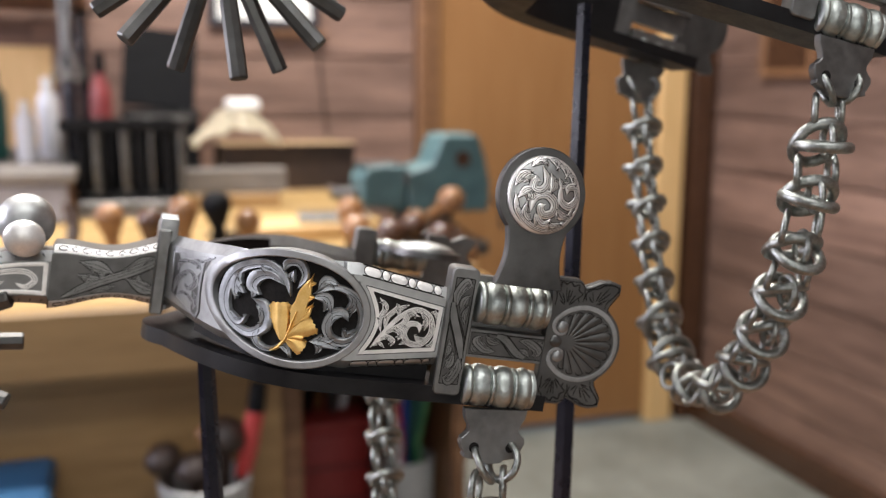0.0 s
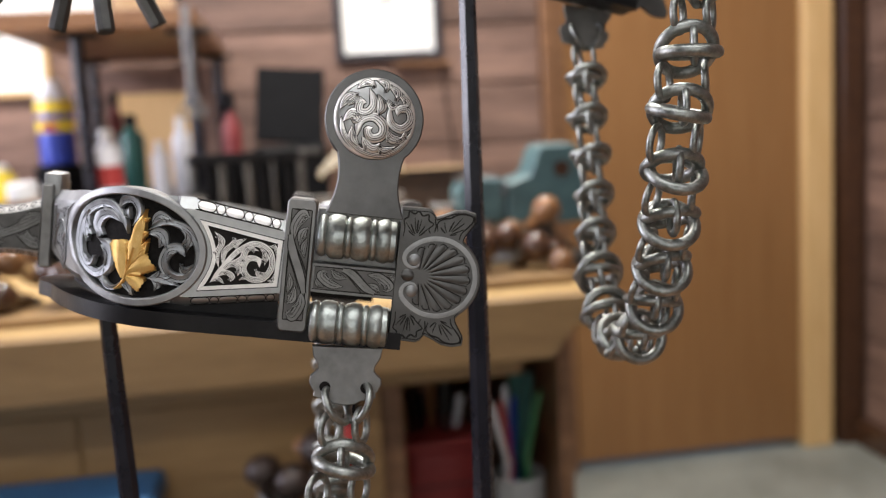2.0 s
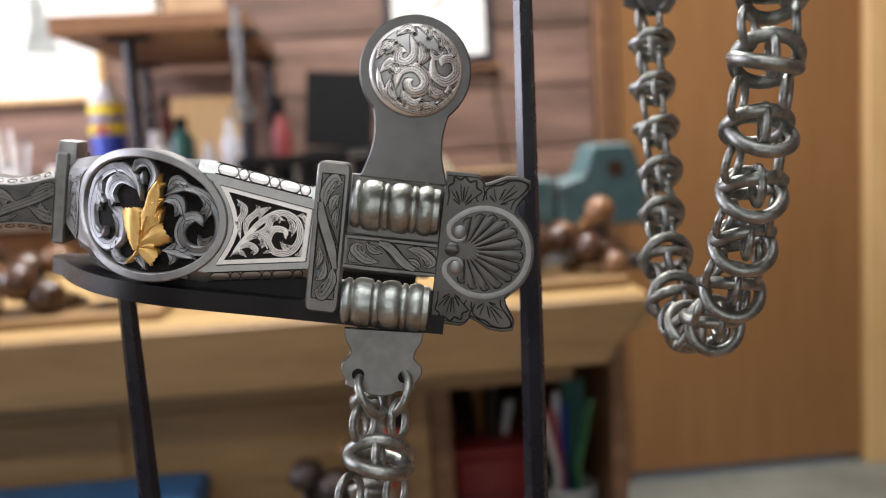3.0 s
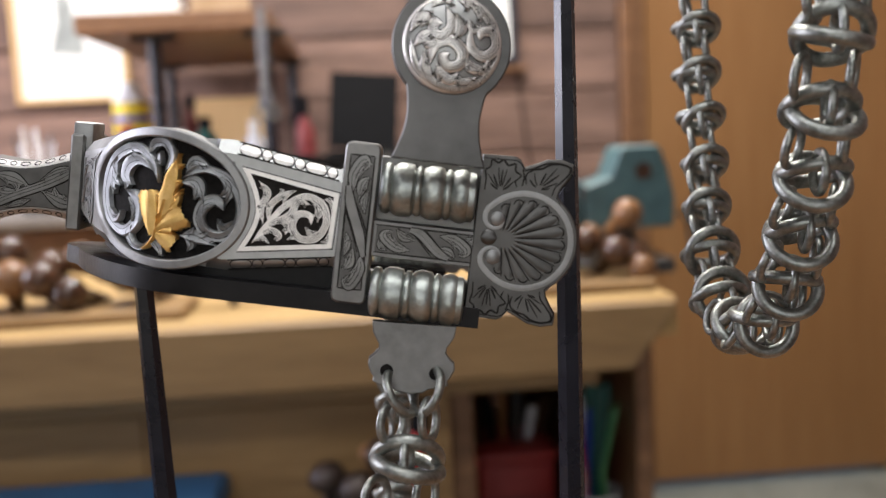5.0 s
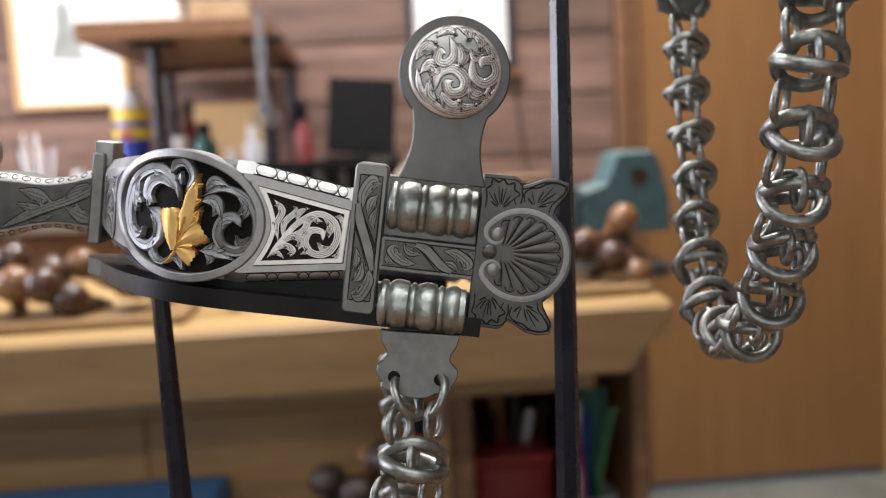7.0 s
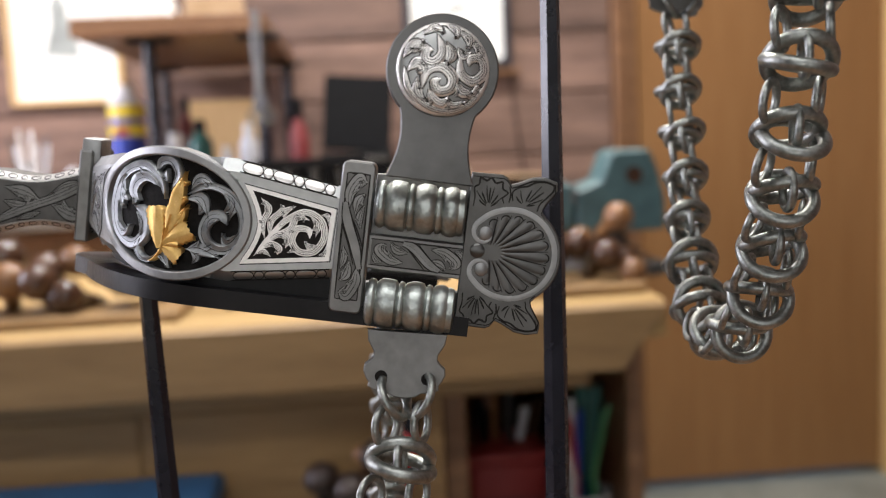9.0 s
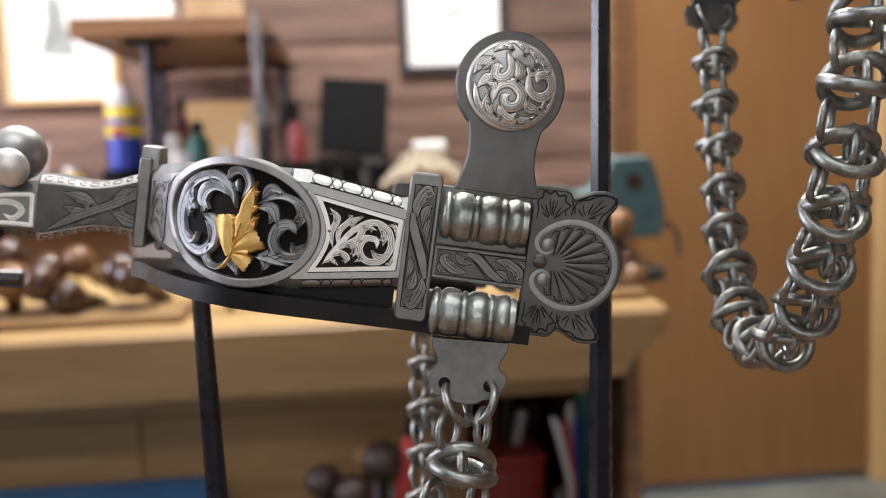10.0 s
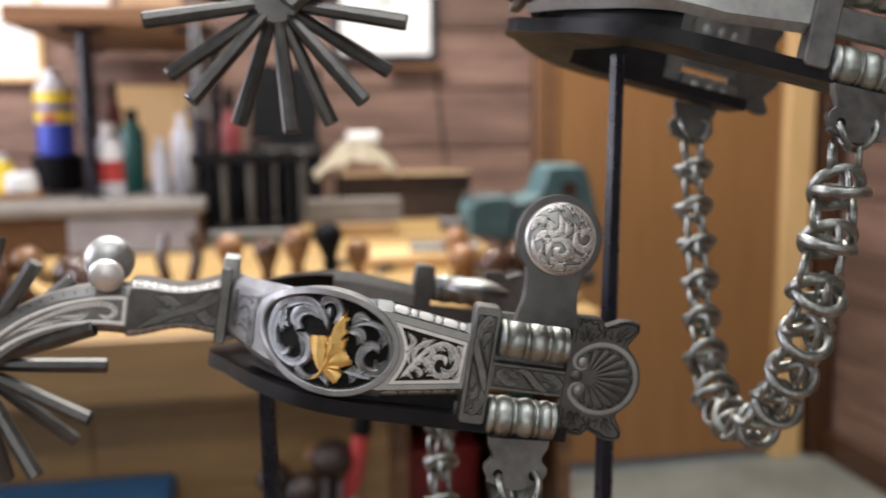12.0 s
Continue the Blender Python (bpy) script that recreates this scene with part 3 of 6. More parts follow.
    def petal(p, q, w, bend, ruffle, seed, name, label, tip=0.55):
        """A broad gold petal: a domed sheet with a veined face and a ruffled rim."""
        rng = random.Random(seed)
        bm = bmesh.new()
        pv, qv = Vector(p), Vector(q)
        d = qv - pv
        nn = Vector((-d.y, d.x)).normalized()
        rows = []
        for i in range(25):
            s = i / 24
            c = pv + d * s + nn * bend * math.sin(math.pi * s)
            hw = w * (0.16 + 0.84 * math.sin(math.pi * min(1.0, s * (1 - tip * 0.5) + 0.03)) ** 0.8)
            if s > 0.92:
                hw *= 1 - (s - 0.92) * 4.0
            saw = 1 + ruffle * (0.5 - (s * 7.0) % 1.0)
            row = []
            for k in range(17):
                e = k / 8 - 1
                push = 0.35 * ruffle * math.cos(e * 9.0) * (1 if s > 0.95 else 0)
                q2 = c + nn * hw * e * (saw if abs(e) > 0.8 else 1) + d.normalized() * push * w
                vein = -0.11 * max(0.0, math.cos(e * 8.0 + 0.9 * s)) ** 8
                hgt = gh * (1 - 0.42 * e * e) + vein + 0.12 * math.sin(e * 5 + 3 * s)
                row.append(bm.verts.new(at(q2.x, q2.y, hgt if k not in (0, 16) else gl)))
            rows.append(row)
        for x, y in zip(rows, rows[1:]):
            for k in range(16):
                bm.faces.new((x[k], x[k + 1], y[k + 1], y[k]))
        part(name, bm, GOLD, med, label, 60)

    carve(at, (((30.4, 16.6), (31.4, 21.0), (32.2, 25.8), (33.6, 31.2)), (0.45, 1.5, 1.45, 0.1)), gl, gh, GOLD, med, "gold_leaf", "tall lobed gold leaf", False, 3, -1)
    carve(at, (((30.6, 18.6), (31.0, 22.0), (31.6, 26.0)), (0.4, 1.3, 0.2)), gl, gh - 0.1, GOLD, med, "gold_leaf", "gold leaf edge", False, 2, 1)
    carve(at, (((31.4, 18.8), (33.0, 21.0), (34.6, 24.2)), (0.4, 1.1, 0.15)), gl, gh - 0.12, GOLD, med, "gold_leaf", "small gold side leaf", False, 2, -1)
    petal((28.9, 13.8), (27.0, 22.8), 2.2, 0.15, 0.16, 3, "gold_petal", "folded gold petal", 0.86)
    petal((29.8, 14.8), (35.6, 19.0), 2.55, 0.3, 0.18, 4, "gold_petal", "open gold petal", 0.9)
    petal((29.9, 14.2), (33.7, 12.3), 2.05, 0.2, 0.18, 5, "gold_petal", "lower gold petal", 0.9)
    petal((30.4, 14.6), (33.4, 15.4), 1.0, 0.2, 0.1, 6, "gold_petal", "inner gold petal", 0.9)
    bm = bmesh.new()
    ribbon(bm, at, [(29.9 - 3.4 * s, 15.0 - 4.4 * math.sin(s * 1.5)) for s in [i / 8 for i in range(9)]], [0.55, 0.55, 0.5, 0.5, 0.45, 0.4, 0.35, 0.3, 0.2], gl, gh - 0.3)
    ribbon(bm, at, [(29.6 + 1.6 * s, 14.0 + 7.6 * s) for s in [i / 8 for i in range(9)]], [0.4] * 9, gl, gh + 0.25)
    part("gold_stem", bm, GOLD, med, "curved gold stem", 60)


def framed_panel(spur, side, outline, scrolls, label, border=0.95, fat=1.05, bed=None, metal=None):
    """A silver inlay: a bright border round a dark ground with engraved scrolls."""
    at = flat_at(side)
    n = len(outline)
    cx, cy = sum(p[0] for p in outline) / n, sum(p[1] for p in outline) / n
    inner = []
    for i in range(n):
        p, q, r = Vector(outline[i - 1]), Vector(outline[i]), Vector(outline[(i + 1) % n])
        d1, d2 = (q - p).normalized(), (r - q).normalized()
        n1, n2 = Vector((-d1.y, d1.x)), Vector((-d2.y, d2.x))
        k = (n1 + n2) / max(0.35, 1 + n1.dot(n2))
        if k.length > 1.9:
            k = k.normalized() * 1.9
        inner.append(q + k * border)
    bm = bmesh.new()
    rows = [[bm.verts.new(at(x, y, h)) for x, y, h in ((o[0], o[1], 0.02), (o[0], o[1], 0.3), (i[0], i[1], 0.3), (i[0], i[1], 0.05))] for o, i in zip(outline, inner)]
    for i in range(n):
        p, q = rows[i], rows[(i + 1) % n]
        for k in range(3):
            bm.faces.new((p[k], p[k + 1], q[k + 1], q[k]))
    metal = metal or SILVER
    panel = part("silver_panel", bm, metal, spur, label, 30)
    bm = bmesh.new()
    c = bm.verts.new(at(cx, cy, 0.1))
    vs = [bm.verts.new(at(x, y, 0.1)) for x, y in inner]
    for i in range(n):
        bm.faces.new((c, vs[i], vs[(i + 1) % n]))
    part("ground", bm, bed or INK, panel, "darkened engraved ground")
    bm = bmesh.new()
    for o, k in ((outline, -0.22),):
        line(bm, at, [(p[0] + (cx - p[0]) * k * 0.08, p[1] + (cy - p[1]) * k * 0.08) for p in outline + outline[:1]], 0.16, 0.04)
    part("border_line", bm, INK, panel, "dark border line")
    for pts, w, nl, sd in scrolls:
        carve(at, (pts, [v * fat for v in w]), 0.1, 0.30, metal, panel, "scroll", "bright engraved silver scroll", True, nl, sd, None, (-0.55, -0.05, 0.45))
    ink_all()


def edge_beads(spur, side, up):
    """The row of long and round beads cut along the band's bevelled edge."""
    a = 45.5
    k = 0
    while a < 65:
        L = (4.2, 1.9)[k % 2]
        def at(x, y, h):
            hh = half_height(x)
            f = 0.5 + y
            s = 1 if up else -1
            base = sheet(x, MID_B + s * (hh + (2.7 if up else 2.4) * f), -1.8 * f, side)
            out = Vector((0, -side * 0.83, s * 0.55)) * h * MM
            return base + out
        # upper beads in brighter silver, lower in duller steel: overhead light put into the colour
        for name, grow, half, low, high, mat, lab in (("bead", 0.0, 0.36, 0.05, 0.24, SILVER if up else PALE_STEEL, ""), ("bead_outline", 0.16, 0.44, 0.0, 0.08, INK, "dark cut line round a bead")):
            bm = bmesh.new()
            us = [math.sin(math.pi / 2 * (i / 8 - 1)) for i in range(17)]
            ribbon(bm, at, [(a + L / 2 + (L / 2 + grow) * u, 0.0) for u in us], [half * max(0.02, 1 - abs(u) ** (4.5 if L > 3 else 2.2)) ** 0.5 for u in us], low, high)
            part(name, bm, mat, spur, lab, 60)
        a += L + 0.30
        k += 1
    bm = bmesh.new()
    s = 1 if up else -1
    for f in (0.06, 0.94):
        rows = []
        for i in range(31):
            x = 45 + 21 * i / 30
            hh = half_height(x)
            rows.append([bm.verts.new(sheet(x, MID_B + s * (hh + (2.7 if up else 2.4) * g), -1.8 * g + 0.06, side) + Vector((0, 0, s * 0.03 * MM))) for g in (f - 0.05, f + 0.05)])
        for p, q in zip(rows, rows[1:]):
            bm.faces.new((p[0], p[1], q[1], q[0]))
    part("edge_line", bm, INK, spur, "dark engraved edge line")


def cross_plate(spur, side):
    at = flat_at(side)
    bm = bmesh.new()
    slab(bm, arc(72.4, 36.4, 1.4, 0, 90, 5) + arc(68.1, 36.4, 1.4, 90, 180, 5) + arc(68.1, 6.6, 1.4, 180, 270, 5) + arc(72.4, 6.6, 1.4, 270, 360, 5), at, -3.6, 1.7, 0.35)
    pl = part("cross_plate", bm, STEEL, spur, "upright grey steel plate with engraved panel", 30)
    if side < 0:
        return
    bm = bmesh.new()
    slab(bm, [(68.0, 8.4), (72.6, 8.4), (72.6, 35.0), (68.0, 35.0)], at, 1.6, 1.74, 0.05)
    part("panel_ground", bm, STEEL_DARK, pl, "greyed engraved panel")
    bm = bmesh.new()
    for pts in ([(67.9, 8.2), (72.7, 8.2), (72.7, 35.2), (67.9, 35.2), (67.9, 8.2)],):
        for p, q in zip(pts, pts[1:]):
            line(bm, at, [(p[0] + (q[0] - p[0]) * i / 8, p[1] + (q[1] - p[1]) * i / 8) for i in range(9)], 0.2, 1.78)
    for dx in (-0.7, 0.0, 1.5, 2.2):
        line(bm, at, [(67.9 + max(0, min(4.8, dx - 0.5 + 4.4 * i / 10)), 26.2 - 10.4 * i / 10 + 0.8 * math.sin(i / 10 * math.pi)) for i in range(11)], 0.16, 1.79)
    part("engraving", bm, INK, pl, "dark engraved leaves and crossing band")
    cuts = []
    for pts, w, nl, sd in ((((69.0, 27.6), (68.9, 31.2), (70.6, 34.2), (72.0, 33.0)), (0.3, 0.85, 0.9, 0.25), 3, -1), (((70.4, 26.4), (70.8, 29.4), (72.0, 31.2)), (0.3, 0.8, 0.2), 2, -1), (((71.8, 23.6), (71.4, 26.2), (72.2, 28.6)), (0.2, 0.55, 0.15), 1, 1),
                           (((71.8, 15.4), (71.9, 12.2), (70.2, 9.0), (68.6, 10.2)), (0.3, 0.85, 0.9, 0.25), 3, -1), (((70.2, 16.6), (69.8, 13.6), (68.6, 12.0)), (0.3, 0.8, 0.2), 2, -1), (((68.6, 19.6), (69.0, 17.0), (68.4, 14.6)), (0.2, 0.55, 0.15), 1, 1)):
        cuts += carve(at, (pts, [1.25 * v for v in w]), 1.7, 1.86, STEEL, pl, "leaf", "", True, nl, sd)
    ink_all()
    outlines(at, cuts, 1.80, 0.17, pl)
    bm = bmesh.new()
    strap, width = glide(((68.1, 29.0), (68.9, 25.2), (71.2, 19.4), (72.4, 15.0)), (0.5, 0.95, 0.95, 0.5))
    flow(bm, at, strap, width, 1.7, 2.0, 1.0, 0.35)
    part("crossing_band", bm, STEEL, pl, "", 60)
    outlines(at, [(strap, width)], 1.88, 0.22, pl)


def bridge(spur, side):
    at = flat_at(side)
    bm = bmesh.new()
    slab(bm, [(73.6, 15.2), (96, 15.2), (96, 22.6), (73.6, 22.6)], at, -2.6, 0.2, 0.3)
    if side > 0:
        slab(bm, [(73.6, 22.0), (96, 22.0), (96, 35.5), (73.6, 35.5)], at, -6.4, -4.6, 0.3)
        slab(bm, [(73.6, 3.5), (96, 3.5), (96, 11.6), (73.6, 11.6)], at, -6.4, -4.6, 0.3)
    br = part("bridge", bm, STEEL, spur, "engraved bridge between the two hinges", 30)
    if side < 0:
        return
    bm = bmesh.new()
    slab(bm, [(74.4, 16.2), (95.2, 16.2), (95.2, 21.6), (74.4, 21.6)], at, 0.1, 0.24, 0.05)
    part("panel_ground", bm, STEEL_DARK, br, "greyed engraved panel")
    bm = bmesh.new()
    for y in (16.1, 21.7):
        line(bm, at, [(74.2 + 21 * i / 20, y) for i in range(21)], 0.17, 0.26)
    for dx in (0, 1.4, 2.2, 3.4):
        line(bm, at, [(81 + dx + 5.2 * i / 8, 21.6 - 5.4 * i / 8) for i in range(9)], 0.15, 0.27)
    part("engraving", bm, INK, br, "dark engraved leaves and crossing band")
    cuts = []
    for pts, w, nl, sd in ((((81.6, 17.2), (78.6, 17.6), (76.2, 19.4), (76.6, 21.0)), (0.25, 0.8, 0.85, 0.25), 3, -1), (((82.4, 19.4), (80.0, 19.8), (78.4, 21.2)), (0.25, 0.7, 0.2), 2, -1), (((77.0, 16.8), (75.6, 17.4), (75.0, 18.8)), (0.2, 0.5, 0.15), 1, 1),
                           (((87.2, 20.8), (90.2, 20.4), (92.8, 18.6), (92.6, 17.0)), (0.25, 0.8, 0.85, 0.25), 3, -1), (((87.0, 18.2), (89.2, 17.8), (90.8, 16.8)), (0.25, 0.7, 0.2), 2, -1), (((92.2, 21.0), (93.8, 20.4), (94.4, 18.8)), (0.2, 0.5, 0.15), 1, 1)):
        cuts += carve(at, (pts, [1.25 * v for v in w]), 0.2, 0.38, STEEL, br, "leaf", "", True, nl, sd)
    ink_all()
    outlines(at, cuts, 0.31, 0.17, br)
    bm = bmesh.new()
    strap, width = glide(((81.2, 21.4), (83.6, 20.6), (87.0, 17.6), (89.4, 16.4)), (0.5, 0.9, 0.9, 0.5))
    flow(bm, at, strap, width, 0.2, 0.5, 1.0, 0.35)
    part("crossing_band", bm, STEEL, br, "", 60)
    outlines(at, [(strap, width)], 0.40, 0.22, br)


def shell_plate(spur, side):
    at = flat_at(side)
    cx, cy = 104.0, 21.8
    out = [(93.9, 38.3), (100.6, 38.5), (101.6, 38.0), (102.6, 36.6), (104.2, 37.2), (107.0, 38.6), (109.6, 38.9), (112.2, 38.3), (112.4, 36.4), (111.2, 34.6), (110.2, 33.0), (109.8, 31.6)]
    out += arc(cx, cy, 11.0, 52, -52, 22)
    out += [(cx + (p[0] - cx), 2 * cy - p[1]) for p in [(109.8, 31.6), (110.2, 33.0), (111.2, 34.6), (112.4, 36.4), (112.2, 38.3), (109.6, 38.9), (107.0, 38.6), (104.2, 37.2), (102.6, 36.6), (101.6, 38.0), (100.6, 38.5), (93.9, 38.3)]]
    bm = bmesh.new()
    slab(bm, out, at, -2.4, 0.5, 0.3)
    pl = part("shell_plate", bm, STEEL_DARK if side > 0 else STEEL, spur, "grey plate with a scallop shell and leaf corners", 30)
    if side < 0:
        return
    ring = arc(cx, cy, 9.6, 137, -137, 60)
    bm = bmesh.new()
    tail = [(98.3 + (2.95 - 0.13 * k) * math.cos(radians(116 + 19 * k)), cy + 3.9 + (2.95 - 0.13 * k) * math.sin(radians(116 + 19 * k))) for k in range(1, 13)]
    full = tail[::-1] + ring + [(x, 2 * cy - y) for x, y in tail]
    flow(bm, at, full, [0.62 * min(1.0, 0.35 + 0.65 * min(i, len(full) - 1 - i) / 12) for i in range(len(full))], 0.4, 0.70, 1.0, 0.0)
    part("ring_border", bm, RING_STEEL, pl, "pale steel ring border", 60)
    for y in (3.9, -3.9):
        bm = bmesh.new()
        slab(bm, arc(98.3, cy + y, 1.5, 0, 345, 23), at, 0.4, 0.80, 0.2)
        part("volute", bm, RING_STEEL, pl, "round steel volute at the ring's end", 60)
    for k in range(13):
        t = radians(-124 + 248 * k / 12)
        ox, oy = 97.9 + 1.6, cy
        ex, ey = cx + 8.2 * math.cos(t), cy + 8.2 * math.sin(t)
        bm = bmesh.new()
        pts = [(ox + (ex - ox) * s, oy + (ey - oy) * s) for s in [0.22 + 0.78 * i / 9 for i in range(10)]]
        ribbon(bm, at, pts, [0.25, 0.38, 0.5, 0.62, 0.74, 0.86, 0.96, 1.02, 0.95, 0.45], 0.48, 0.59)
        part("shell_rib", bm, STEEL_DARK, pl, "", 60)
    bm = bmesh.new()
    ribbon(bm, at, [(97.0 + (k - 4) * 0.42, cy) for k in range(9)], [1.6 * math.sqrt(max(0.01, 1 - ((k - 4) / 4) ** 2)) for k in range(9)], 0.45, 0.95)
    part("shell_hinge", bm, STEEL_DARK, pl, "", 60)
    ink_all()
    bm = bmesh.new()
    inset = [(cx + (x - cx) * 0.955, cy + (y - cy) * 0.955) for x, y in out]
    for seg in (inset[:13], inset[-13:]):
        line(bm, at, seg, 0.16, 0.53)
    for k in range(12):
        t = radians(-114 + 228 * k / 11)
        line(bm, at, [(99.6 + (cx + 8.6 * math.cos(t) - 99.6) * s, cy + (8.6 * math.sin(t)) * s) for s in [0.25 + 0.72 * i / 8 for i in range(9)]], 0.13, 0.60)
    for k in range(13):
        t = -124 + 248 * k / 12
        line(bm, at, arc(cx + 7.4 * math.cos(radians(t)), cy + 7.4 * math.sin(radians(t)), 1.0, t - 80, t + 80, 10), 0.15, 0.66)
    # two leaves in each corner: a fan over the ring's shoulder and a folded lobe outside it
    for s in (1, -1):
        def corner(p):
            return [(x, cy + s * (y - cy)) for x, y in p]
        fan = [(95.0, 31.2), (95.1, 33.4), (94.8, 35.2), (95.7, 36.0), (95.9, 37.4), (97.2, 36.9), (98.2, 37.6), (99.2, 36.6), (100.6, 37.0), (100.8, 35.6), (102.0, 34.8), (101.0, 33.6), (101.4, 32.5)]
        lobe = [(103.2, 33.2), (103.0, 35.2), (104.4, 36.3), (106.0, 36.7), (107.6, 37.7), (109.6, 38.0), (111.4, 37.5), (111.5, 36.3), (110.2, 34.6), (109.0, 33.2), (108.6, 31.6)]
        for edge, root, n in ((fan, (98.2, 31.2), 9), (lobe, (105.6, 32.4), 7)):
            soft_edge = glide(edge, [1] * len(edge), 4)[0]
            line(bm, at, corner(soft_edge), 0.22, 0.56)
            for k in range(n):
                e = edge[1 + round(k * (len(edge) - 3) / (n - 1))]
                f = 0.82 if k % 2 else 0.62
                bow = 0.35 * (k - n / 2) / n
                line(bm, at, corner([(root[0] + (e[0] - root[0]) * (0.18 + f * 0.8 * i / 7) + bow * math.sin(math.pi * i / 7), root[1] + (e[1] - root[1]) * (0.18 + f * 0.8 * i / 7)) for i in range(8)]), 0.13 if k % 2 else 0.19, 0.56)
        line(bm, at, corner([(102.4, 32.8), (102.7, 34.4), (102.2, 36.2)]), 0.22, 0.56)
    part("engraving", bm, INK, pl, "dark engraved lines")


def hinge_roll(spur, side, b, name="hinge_roll"):
    """A ribbed barrel round the hinge pin."""
    bm = bmesh.new()
    prof = [(0, -9.6), (3.6, -9.6), (4.35, -9.3), (4.75, -8.6), (4.6, -7.8), (4.05, -7.4), (4.45, -7.1), (4.95, -6.2), (5.0, -4.8), (4.8, -3.3), (4.2, -2.9), (4.15, -2.7), (4.6, -2.5), (4.7, -2.0), (4.5, -1.5), (4.15, -1.3), (4.5, -1.0), (4.95, 0.2), (5.0, 1.6), (4.8, 2.7), (4.2, 3.1), (4.15, 3.3), (4.6, 3.5), (4.7, 4.0), (4.5, 4.5), (4.15, 4.7), (4.55, 5.0), (4.95, 6.2), (4.95, 7.2), (4.5, 8.0), (4.6, 8.3), (4.5, 9.2), (3.6, 9.6), (0, 9.6)]
    c = sheet(84.0, b, -1.2, side)
    d = (sheet(90.0, b, -1.2, side) - sheet(78.0, b, -1.2, side)).normalized()
    m = Matrix.Translation(c) @ d.to_track_quat("Z", "Y").to_matrix().to_4x4()
    lathe(bm, [(1.1 * r * MM, z * MM) for r, z in prof], 40, m)
    return part(name, bm, BARREL, spur, "ribbed steel hinge barrel", 50)


def button_outline(w0=9.2, w1=7.2, reach=24.0, R=11.7):
    pts = []
    for i in range(13):
        s = i / 12
        pts.append((w0 + (w1 - w0) * math.sin(min(1, s * 1.6) * math.pi / 2) + 0.73 * (max(0, s - 0.6) / 0.4) ** 2, 1.0 + s * 14.4))
    t0 = math.degrees(math.asin((pts[-1][1] - reach) / R))
    left = [(-x, y) for x, y in pts]
    return pts + arc(0, reach, R, t0, 180 - t0, 40) + left[::-1]


